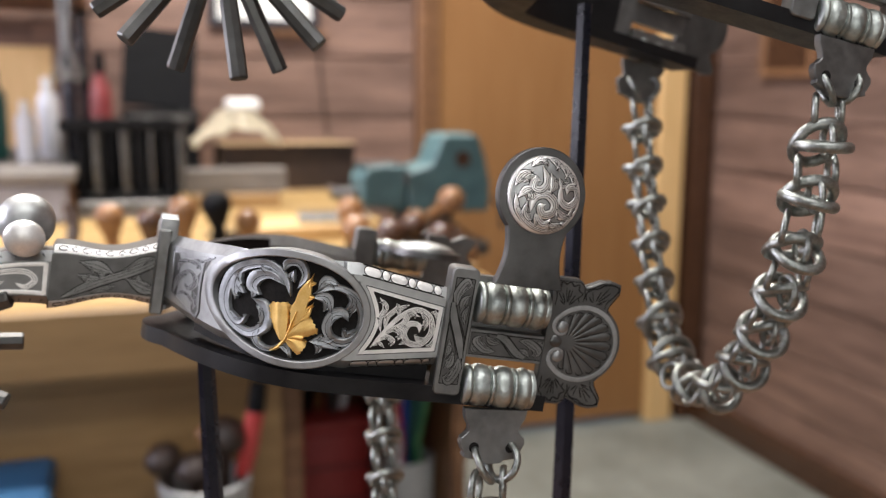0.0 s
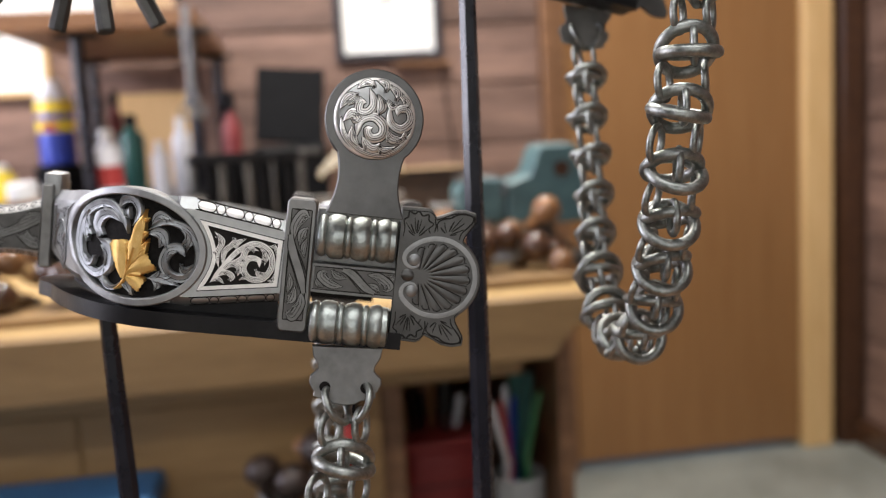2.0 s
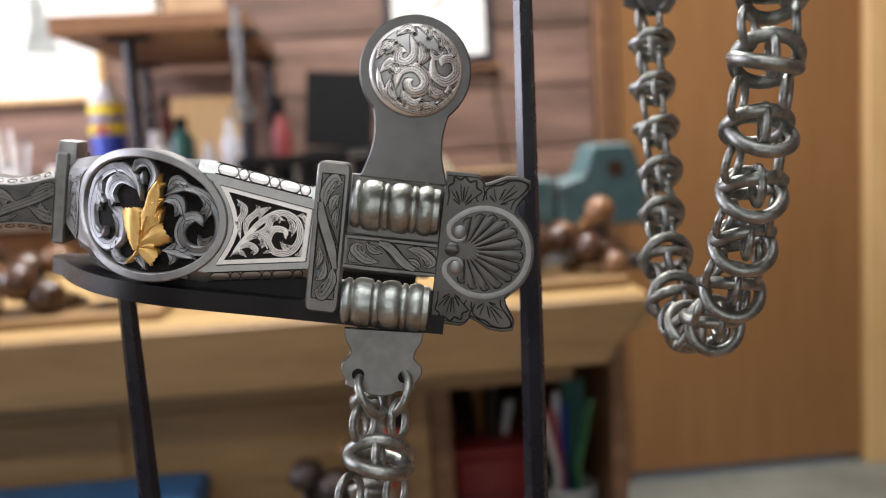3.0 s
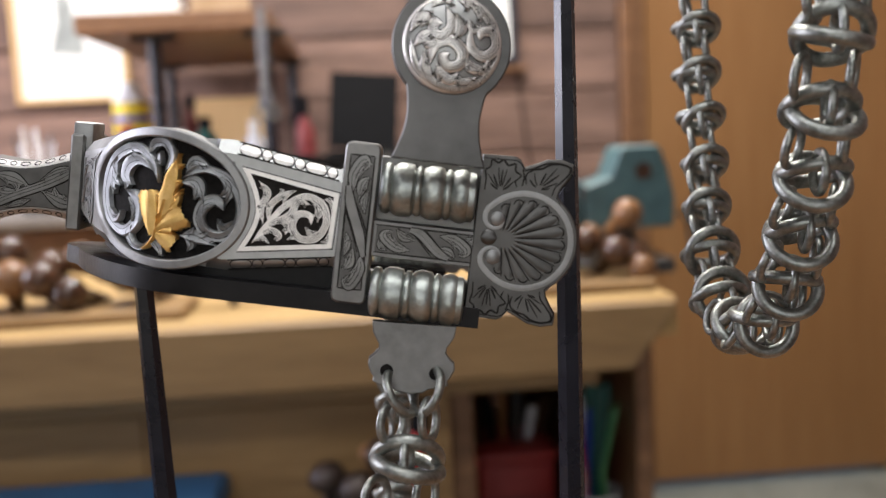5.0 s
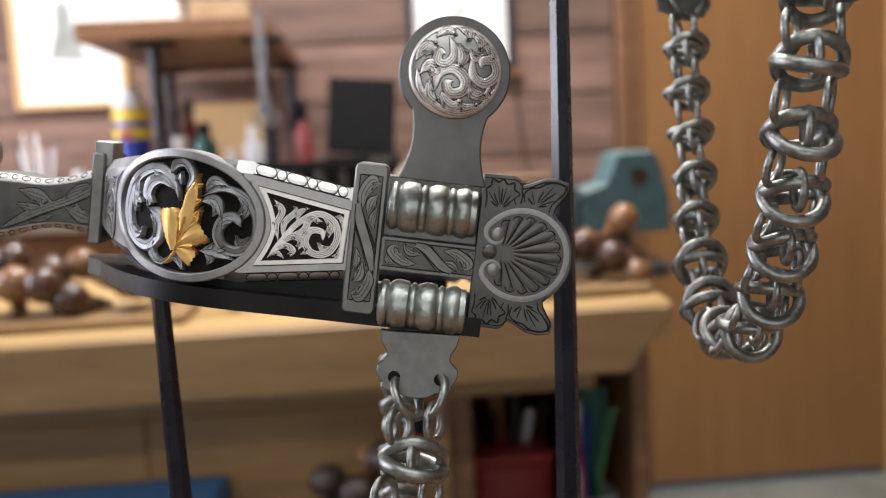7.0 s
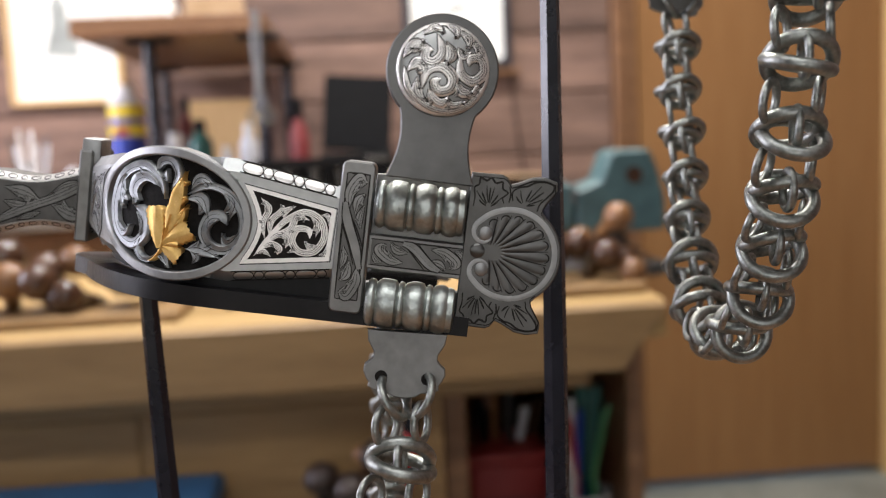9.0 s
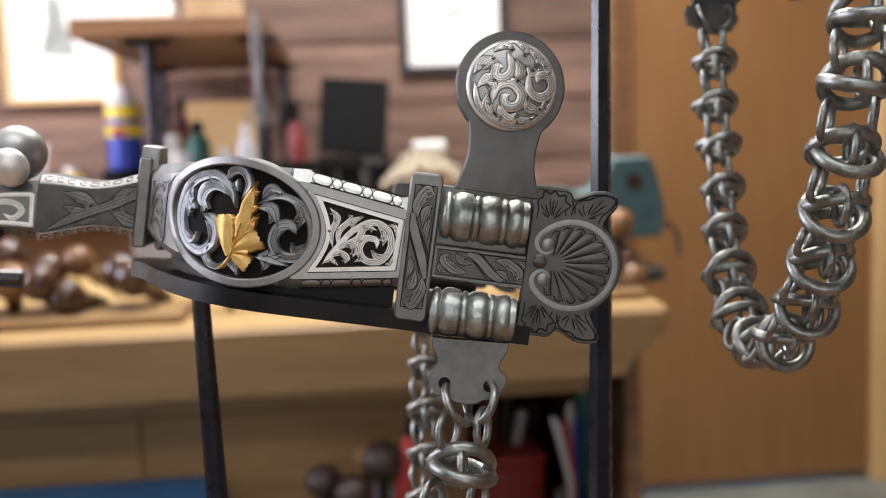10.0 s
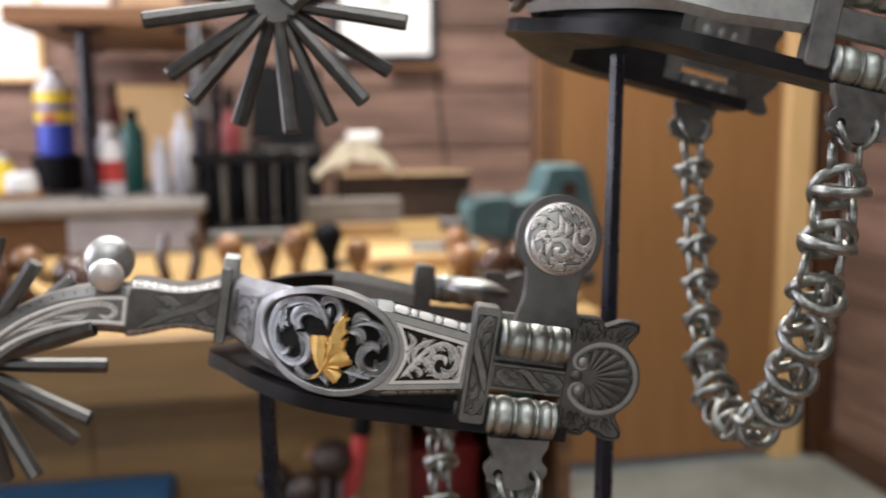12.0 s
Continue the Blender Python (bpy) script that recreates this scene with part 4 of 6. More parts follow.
def button(spur, side, m):
    """The strap button: a plate with a domed, engraved silver concho. m lays its own frame (x across, y up, z out)."""
    at = lambda x, y, h: m @ Vector((x * MM, y * MM, h * MM))
    bm = bmesh.new()
    slab(bm, button_outline(), at, -1.4, 0.9, 0.3)
    bt = part("strap_button", bm, STEEL_DARK, spur, "flat grey steel button plate", 30)
    cy, R = 24.0, 9.7
    cap = lambda r: 3.6 * math.sqrt(max(0.0, 1 - (r / 10.2) ** 2)) - 0.6
    bm = bmesh.new()
    lathe(bm, [(R * MM, 0.3 * MM), (R * MM, 1.0 * MM)] + [(r * MM, (0.9 + cap(r)) * MM) for r in (9.5, 9.0, 8.2, 7.0, 5.5, 3.5, 1.5, 0)], 56, m @ Matrix.Translation((0, cy * MM, 0)))
    dome = part("concho", bm, PALE_STEEL, bt, "domed engraved silver concho", 60)
    if side < 0:
        return
    def on(x, y, h):
        r = math.hypot(x, y)
        if r > 9.6:
            x, y, r = x * 9.6 / r, y * 9.6 / r, 9.6
        return m @ Vector((x * MM, (y + cy) * MM, (0.9 + cap(r) + h) * MM))
    cuts = []
    for pts, w, nl, sd in (
        (((-3.9, -4.6), (-3.4, -1.2), (-0.6, 0.2), (2.0, -1.6), (1.8, -4.0), (-0.4, -4.8), (-1.6, -3.2), (-0.4, -2.2)), (0.4, 0.7, 0.85, 0.9, 0.85, 0.8, 0.7, 0.3), 0, 1),
        (((-8.0, -0.4), (-6.6, -4.8), (-2.6, -8.0), (2.2, -8.6), (6.4, -6.4), (8.6, -2.4)), (0.3, 0.5, 0.6, 0.6, 0.5, 0.2), 0, 1),
        (((3.0, 3.2), (3.6, -0.6), (6.2, -1.9), (8.4, 0.2), (7.6, 2.8), (5.4, 2.6), (5.0, 0.9)), (0.35, 0.7, 0.8, 0.8, 0.75, 0.7, 0.3), 0, 1),
        (((-2.0, 6.8), (-0.6, 3.2), (-2.0, 0.9), (-4.0, 1.2), (-3.8, 3.2), (-2.4, 3.2)), (0.35, 0.8, 0.85, 0.8, 0.7, 0.3), 0, 1),
        (((0.0, 5.6), (1.2, 2.8), (0.2, 0.6)), (0.3, 0.95, 0.3), 2, 1),
        (((-4.8, 6.4), (-2.6, 8.4), (-0.4, 7.2)), (0.4, 0.9, 0.25), 2, -1),
        (((-0.6, 9.0), (1.8, 8.4), (2.2, 6.2)), (0.4, 0.9, 0.25), 2, -1),
        (((2.4, 7.9), (4.6, 6.8), (4.8, 4.4)), (0.4, 0.9, 0.25), 2, -1),
        (((4.8, 6.2), (7.2, 4.8), (7.8, 3.2)), (0.4, 0.8, 0.25), 2, -1),
        (((-8.4, 1.2), (-6.8, 4.0), (-4.4, 5.4)), (0.35, 0.8, 0.25), 2, -1),
        (((-7.4, -1.6), (-5.4, 0.6), (-3.8, -0.8), (-5.2, -1.9)), (0.35, 0.85, 0.8, 0.25), 2, -1),
        (((-5.2, -2.4), (-4.8, -5.4), (-2.8, -7.2)), (0.35, 0.8, 0.25), 2, 1),
        (((-2.6, -4.6), (-1.4, -6.4), (0.4, -7.2), (1.6, -5.6)), (0.35, 0.75, 0.8, 0.25), 2, -1),
        (((0.8, -6.2), (2.8, -7.4), (5.4, -6.0)), (0.35, 0.75, 0.25), 2, -1),
        (((2.6, -2.4), (4.4, -4.4), (6.8, -3.8)), (0.35, 0.85, 0.25), 2, -1),
        (((2.4, 4.6), (3.6, 3.0), (5.2, 4.0)), (0.3, 0.7, 0.25), 1, 1),
        (((7.6, -1.6), (6.8, -4.4), (4.8, -5.2)), (0.3, 0.6, 0.2), 1, 1),
        (((-6.6, 2.2), (-5.4, 3.6), (-3.6, 4.4)), (0.3, 0.55, 0.2), 1, -1),
    ):
        cuts += carve(on, (pts, [1.3 * v for v in w]), 0.0, 0.40, SILVER, dome, "leaf" if nl else "scroll", "", True, nl, sd, PLUMP, (-0.45, 0.05, 0.5))
    ink_all()
    outlines(on, cuts, 0.10, 0.16, dome)
    bm = bmesh.new()
    ribbon(bm, on, arc(0, 0, 9.25, 0, 360, 60), [0.34] * 61, 0.0, 0.35)
    part("rim", bm, SILVER, dome, "", 60)


def chain_hanger(spur, side, m):
    """The notched tab that hangs from the lower barrel, with two holes for the chain."""
    at = lambda x, y, h: m @ Vector((x * MM, y * MM, h * MM))
    holes = ((-5.0, -10.0), (5.0, -10.0))
    half = [(8.6, 0.0), (8.3, -2.4), (7.0, -4.6), (6.9, -5.8), (7.7, -6.8), (8.7, -7.6), (8.9, -9.0), (8.2, -10.6), (7.6, -11.4), (7.7, -12.4), (6.4, -13.0), (3.8, -13.4), (2.6, -14.2), (0.0, -14.5)]
    out = half + [(-x, y) for x, y in half[-2::-1]]
    bm = bmesh.new()
    slab(bm, out, at, -1.2, 1.0, 0.25)
    hg = part("chain_hanger", bm, STEEL, spur, "notched grey steel chain tab", 30)
    for x, y in holes:
        bm = bmesh.new()
        lathe(bm, [(1.35 * MM, 1.02 * MM), (1.35 * MM, 1.06 * MM), (0, 1.06 * MM)], 18, m @ Matrix.Translation((x * MM, y * MM, 0)))
        part("hole", bm, GROUND, hg, "dark drilled hole")


def rowel(spur, centre, r_in, r_out, m):
    bm = bmesh.new()
    lathe(bm, [(0, -2.4 * MM), (6.4 * MM, -2.4 * MM), (7.2 * MM, -1.6 * MM), (7.2 * MM, 1.6 * MM), (6.4 * MM, 2.4 * MM), (0, 2.4 * MM)], 32, m)
    rw = part("rowel", bm, STEEL_DARK, spur, "long-spoked steel rowel", 40)
    jitter = random.Random(21)
    for k in range(18):
        t = 2 * math.pi * (k + 0.3 + jitter.uniform(-0.16, 0.16)) / 18
        d = Vector((math.cos(t), math.sin(t), (0.17 if k % 2 else -0.15) + jitter.uniform(-0.05, 0.05))).normalized()
        reach = r_out + jitter.uniform(-1.2, 0.8)
        bm = bmesh.new()
        tube(bm, [m @ (d * (r * MM)) for r in (5.5, 8, 20, reach - 0.5, reach)], [1.7 * MM, 2.0 * MM, 2.35 * MM, 2.5 * MM, 2.2 * MM], 8)
        part("spoke", bm, STEEL_DARK, rw, "", 25)


def neck_mid(s):
    return 18.8 - 4.8 * s


def neck_half(s):
    return 9.4 - 2.6 * math.sin(math.pi * s) ** 2 - 0.6 * s


def shank(spur):
    # neck, from the heel collar to the ball
    bm = bmesh.new()
    rows = []
    N = 26
    for i in range(N + 1):
        s = i / N
        a = 4.0 - 31.4 * s
        mid, hh = neck_mid(s), neck_half(s)
        wy = 7.4 - 1.9 * s
        rows.append([bm.verts.new(Vector((a, y * wy, mid + z * hh)) * MM) for y, z in ((-1, -0.72), (-1, 0.72), (-0.72, 1), (0.72, 1), (1, 0.72), (1, -0.72), (0.72, -1), (-0.72, -1))])
    for p, q in zip(rows, rows[1:]):
        for k in range(8):
            bm.faces.new((p[k], p[(k + 1) % 8], q[(k + 1) % 8], q[k]))
    bm.faces.new(rows[0])
    bm.faces.new(rows[-1])
    nk = part("neck", bm, STEEL_DARK, spur, "waisted grey steel neck with engraved panel", 30)
    def side_at(x, y, h):
        s = (4.0 - x) / 31.4
        return Vector((x, -(7.4 - 1.9 * s) - h, neck_mid(s) + (y - 20.2) * neck_half(s) / 6.6)) * MM

    cuts = []
    for pts, w, nl, sd in ((((2.0, 24.0), (-10.0, 20.0), (-24.0, 15.8)), (0.9, 0.9, 0.9), 0, 1), (((0.5, 16.6), (-4.0, 17.2), (-8.6, 19.4)), (0.3, 1.1, 0.25), 3, -1), (((-1.0, 23.6), (-5.0, 23.2), (-9.0, 21.8)), (0.3, 0.8, 0.2), 2, 1), (((-20.4, 23.6), (-15.6, 22.6), (-11.4, 20.6)), (0.3, 1.2, 0.25), 3, -1), (((-20.6, 20.6), (-17.0, 19.4), (-14.0, 19.6)), (0.3, 0.8, 0.2), 2, 1), (((-11.0, 17.2), (-14.0, 16.4), (-17.0, 16.0)), (0.3, 0.6, 0.2), 1, 1)):
        cuts += carve(side_at, (pts, [1.25 * v for v in w]), 0.0, 0.28, STEEL, nk, "leaf", "", True, nl, sd)
    ink_all()
    outlines(side_at, cuts, 0.14, 0.22, nk)
    for up in (1, -1):
        bm = bmesh.new()
        def edge_at(x, y, h, up=up):
            s = (4.0 - x) / 31.4
            hh = neck_half(s)
            wy = 7.4 - 1.9 * s
            return Vector((x, -wy * (0.86 - 0.14 * y) - 0.4 * h, neck_mid(s) + up * (hh * (0.86 + 0.14 * y) + h))) * MM
        flow(bm, edge_at, [(3.6 - 30.6 * i / 26, 0.0) for i in range(27)], [0.8] * 27, 0.0, 0.25, 1.0, 0.0)
        # top moulding takes the brighter metal, to carry the light from above
        part("edge_moulding", bm, SILVER if up > 0 else PALE_STEEL, nk, "bright edge moulding" if up > 0 else "", 60)
        bm = bmesh.new()
        for k in range(10):
            x0, half = 1.8 - 2.95 * k, 1.15 if k % 2 else 0.75
            line(bm, edge_at, [(x0 + half * math.cos(2 * math.pi * i / 16), 0.45 * math.sin(2 * math.pi * i / 16)) for i in range(17)], 0.13, 0.27)
        part("edge_engraving", bm, INK, nk, "dark cut ovals along the moulding", 60)
    # collar with its upstanding tab
    bm = bmesh.new()
    box(bm, -1.4 * MM, 2.0 * MM, -9.5 * MM, 9.5 * MM, 7.4 * MM, 31.0 * MM, 0.5 * MM)
    part("collar", bm, STEEL, spur, "steel collar at the heel", 30)
    part("tab", boxed(-1.2 * MM, 3.6 * MM, -8.5 * MM, 1.0 * MM, 27.4 * MM, 34.0 * MM, 0.6 * MM, seg=2), RING_STEEL, spur, "square steel tab on the collar", 30)
    # arm: curves from the neck down to the rowel pin
    bm = bmesh.new()
    rows = []
    N = 30
    for i in range(N + 1):
        s = i / N
        ang = s * 1.15
        a = -27.4 - 46.0 * math.sin(ang)
        b = 13.4 - 39.0 * (1 - math.cos(ang))
        hh = 7.4 - 2.4 * s
        wy = 5.4 + 1.2 * s
        d = Vector((-math.cos(ang), 0, -1.0 * math.sin(ang))).normalized()
        nrm = Vector((d.z, 0, -d.x))
        if nrm.z < 0:
            nrm = -nrm
        c = Vector((a, 0, b))
        rows.append([bm.verts.new((c + nrm * z * hh + Vector((0, y * wy, 0))) * MM) for y, z in ((-1, -0.65), (-1, 0.65), (-0.65, 1), (0.65, 1), (1, 0.65), (1, -0.65), (0.65, -1), (-0.65, -1))])
    for p, q in zip(rows, rows[1:]):
        for k in range(8):
            bm.faces.new((p[k], p[(k + 1) % 8], q[(k + 1) % 8], q[k]))
    bm.faces.new(rows[0])
    bm.faces.new(rows[-1])
    arm = part("shank", bm, STEEL, spur, "curved engraved steel shank with silver inlay", 30)
    def arm_at(x, y, h):
        s = x / 50.0
        ang = s * 1.15
        d = Vector((-math.cos(ang), 0, -1.0 * math.sin(ang))).normalized()
        nrm = Vector((d.z, 0, -d.x))
        nrm = -nrm if nrm.z < 0 else nrm
        c = Vector((-27.4 - 46.0 * math.sin(ang), -(5.4 + 1.2 * s) - h, 13.4 - 39.0 * (1 - math.cos(ang))))
        return (c + nrm * y) * MM

    bm = bmesh.new()
    for k0, k1 in ((4.0, 1.6), (-4.0, -1.6)):
        flow(bm, arm_at, [(1.0 + 38.0 * i / 20, k0 + (k1 - k0) * i / 20) for i in range(21)], [0.55] * 21, 0.0, 0.3, 1.0, 0.0)
    flow(bm, arm_at, [(1.0, -4.4 + 8.8 * i / 6) for i in range(7)], [0.55] * 7, 0.0, 0.3, 1.0, 0.0)
    part("silver_border", bm, SILVER, arm, "bright silver border", 60)
    for pts, w, nl, sd in ((((36.0, 0.0), (24.0, 0.6), (14.0, 1.6), (6.0, 1.8), (3.4, -0.4), (5.6, -2.4), (8.0, -1.2)), (0.2, 0.5, 0.7, 0.75, 0.75, 0.7, 0.25), 0, 1), (((20.0, 0.0), (14.0, -1.6), (10.4, -0.6)), (0.3, 0.8, 0.2), 3, -1), (((30.0, -0.2), (24.0, -1.2), (18.0, -1.6)), (0.2, 0.6, 0.2), 2, 1)):
        carve(arm_at, (pts, w), 0.0, 0.26, SILVER, arm, "scroll", "", True, nl, sd)
    ink_all()
    for up in (1, -1):
        bm = bmesh.new()
        for k in range(13):
            x0 = 1.5 + 2.9 * k
            def rim_at(x, y, h, up=up):
                p = arm_at(x, up * (7.4 - 2.4 * x / 50.0) * (0.84 + 0.1 * y), -0.9 - 0.3 * y)
                return p + Vector((0, -0.5 * h, up * h)) * MM
            line(bm, rim_at, [(x0 + 0.1 * i, -0.6 + 0.3 * i) for i in range(5)], 0.14, 0.06)
        part("edge_engraving", bm, INK, arm, "dark edge cuts", 60)
    # ball with its domed end
    c = Vector((-35.0, 0, 27.3)) * MM
    bm = bmesh.new()
    lathe(bm, [(0, -8 * MM)] + [(7.4 * MM * math.sin(math.pi * k / 16), -7.4 * MM * math.cos(math.pi * k / 16)) for k in range(2, 16)] + [(0, 7.4 * MM)], 32, Matrix.Translation(c) @ pose(0, 0, 0, 90, 0, 0))
    part("chap_guard", bm, PALE_STEEL, spur, "polished steel ball guard", 60)
    bm = bmesh.new()
    lathe(bm, [(5.0 * MM, 0), (5.2 * MM, 1.0 * MM)] + [(5.2 * MM * math.cos(k * math.pi / 14), (1.0 + 3.2 * math.sin(k * math.pi / 14)) * MM) for k in range(1, 8)], 28, Matrix.Translation(c + Vector((0.6 * MM, -6.2 * MM, -3.2 * MM))) @ pose(0, 0, 0, 105, 0, 0))
    part("guard_cap", bm, SILVER, spur, "bright silver domed cap", 60)
    return Vector((-71.4, 0, -9.7))


RING_BIG = torus_mesh(6.5 * MM, 1.5 * MM, 36, 12)
RING_SMALL = torus_mesh(4.1 * MM, 0.9 * MM, 28, 10)
RING_FAR = torus_mesh(5.3 * MM, 1.45 * MM, 28, 10)
RING_HOOK = torus_mesh(4.7 * MM, 0.95 * MM, 24, 8)


def ring_data(bm, name):
    me = bpy.data.meshes.new(name)
    bm.to_mesh(me)
    bm.free()
    me.materials.append(CHAIN)
    me.polygons.foreach_set("use_smooth", [True] * len(me.polygons))
    return me


SLIM = ring_data(RING_FAR, "slim_ring")
BIG, SMALL, HOOK = ring_data(RING_BIG, "big_ring"), ring_data(RING_SMALL, "small_ring"), ring_data(RING_HOOK, "hook_ring")


def chain(spur, p0, p1, across, seed):
    """A hanging chain of paired heavy rings, from p0 to p1 in the world, as parts of the spur."""
    inv = spur.matrix_world.inverted()
    rng = random.Random(seed)
    p0, p1 = Vector(p0), Vector(p1)
    # nearly upright on the near side, a round bottom, a slanting rise to the far side
    span = p1 - p0
    ctrl = [p0 + Vector((span.x * f + x * MM, span.y * f, span.z * f - d * MM)) for f, x, d in ((-0.01, 0.0, -6), (0.0, 0, 0), (0.0, -2.5, 17), (0.0, -5.5, 32), (0.05, -5.5, 50), (0.13, -5, 66), (0.24, -5.5, 83), (0.38, -7, 95), (0.53, -8, 92), (0.66, -8, 78), (0.79, -5, 56), (0.88, -3.5, 36), (0.94, -2, 18), (1.0, 0, 0), (1.02, 0, -6))]
    pts = []
    for k in range(1, len(ctrl) - 2):
        a, b, c, d = ctrl[k - 1:k + 3]
        for i in range(30):
            s = i / 30
            pts.append(0.5 * ((2 * b) + (c - a) * s + (2 * a - 5 * b + 4 * c - d) * s * s + (3 * b - a - 3 * c + d) * s ** 3))
    cum = [0.0]
    for a, b in zip(pts, pts[1:]):
        cum.append(cum[-1] + (b - a).length)
    total = cum[-1]
    n = max(3, round((total - 0.018) / 0.0147))
    pitch = (total - 0.018) / n

    def at(d):
        i = min(range(len(cum)), key=lambda k: abs(cum[k] - d))
        i = max(2, min(len(pts) - 3, i))
        return pts[i], (pts[i + 2] - pts[i - 2]).normalized()

    def put(me, name, centre, ex, ez):
        ey = ez.cross(ex).normalized()
        ex = ey.cross(ez).normalized()
        r = Matrix((ex, ey, ez)).transposed().to_4x4()
        o = new(name, me)
        o.parent = spur
        o.matrix_basis = inv @ Matrix.Translation(centre) @ r

    lat = Vector(across).normalized()
    for end, face in ((p0, -1), (p1, 1)):
        for sd in (-1, 1):
            d = (lat * (-0.5 * sd) + Vector((0, 0, -0.87))).normalized()
            put(HOOK, "hook_ring", end + lat * sd * 0.0048 + Vector((0, 0, 0.0024)) + d * 0.0042, d, (lat * 0.87 + Vector((0, 0.35 * sd, -0.5 * sd))).normalized())
    for i in range(n + 1):
        # the far strand hangs turned part of the way round
        f = min(1, max(0, (i / n - 0.45) * 4))
        side = Vector((lat.x, lat.y + 0.3 * f, 0)).normalized()
        d = 0.009 + pitch * i
        c, t = at(d - (0.0015 if i == 0 else 0))
        nrm = t.cross(lat).normalized()
        # joining pair between the units
        off = 0.0038 if i == 0 else 0.0051 - 0.0022 * f
        for sd in (-1, 1):
            put(SMALL, "small_ring", c + lat * sd * off, t, (lat + nrm * ((0.85 if sd < 0 else 0.45) * (1 - 1.6 * f) + rng.uniform(-0.2, 0.2))).normalized())
        if i < n:
            c2, t2 = at(d + pitch / 2)
            n2 = t2.cross(side).normalized()
            for sd in (-1, 1):
                # one ring of a pair dips towards its front edge, the other leans the opposite way behind it
                a = ((0.06 + 0.9 * i / n if f < 0.1 else 0.16) if sd > 0 else (-0.86 + 0.4 * f)) + rng.uniform(-0.10, 0.10)
                axis = (t2 * math.cos(a) - n2 * math.sin(a) + side * rng.uniform(-0.12, 0.12)).normalized()
                put(SLIM if f > 0.7 else BIG, "big_ring", c2 + t2 * sd * 0.0004 + n2 * sd * 0.0010 + side * rng.uniform(-0.0006, 0.0006), side, axis)
            put(SMALL, "small_ring", c2 - t2 * 0.0012 + Vector((0, -0.0022, 0)), t2, (lat + n2 * (rng.uniform(0.1, 0.5) - 0.75 * f)).normalized())


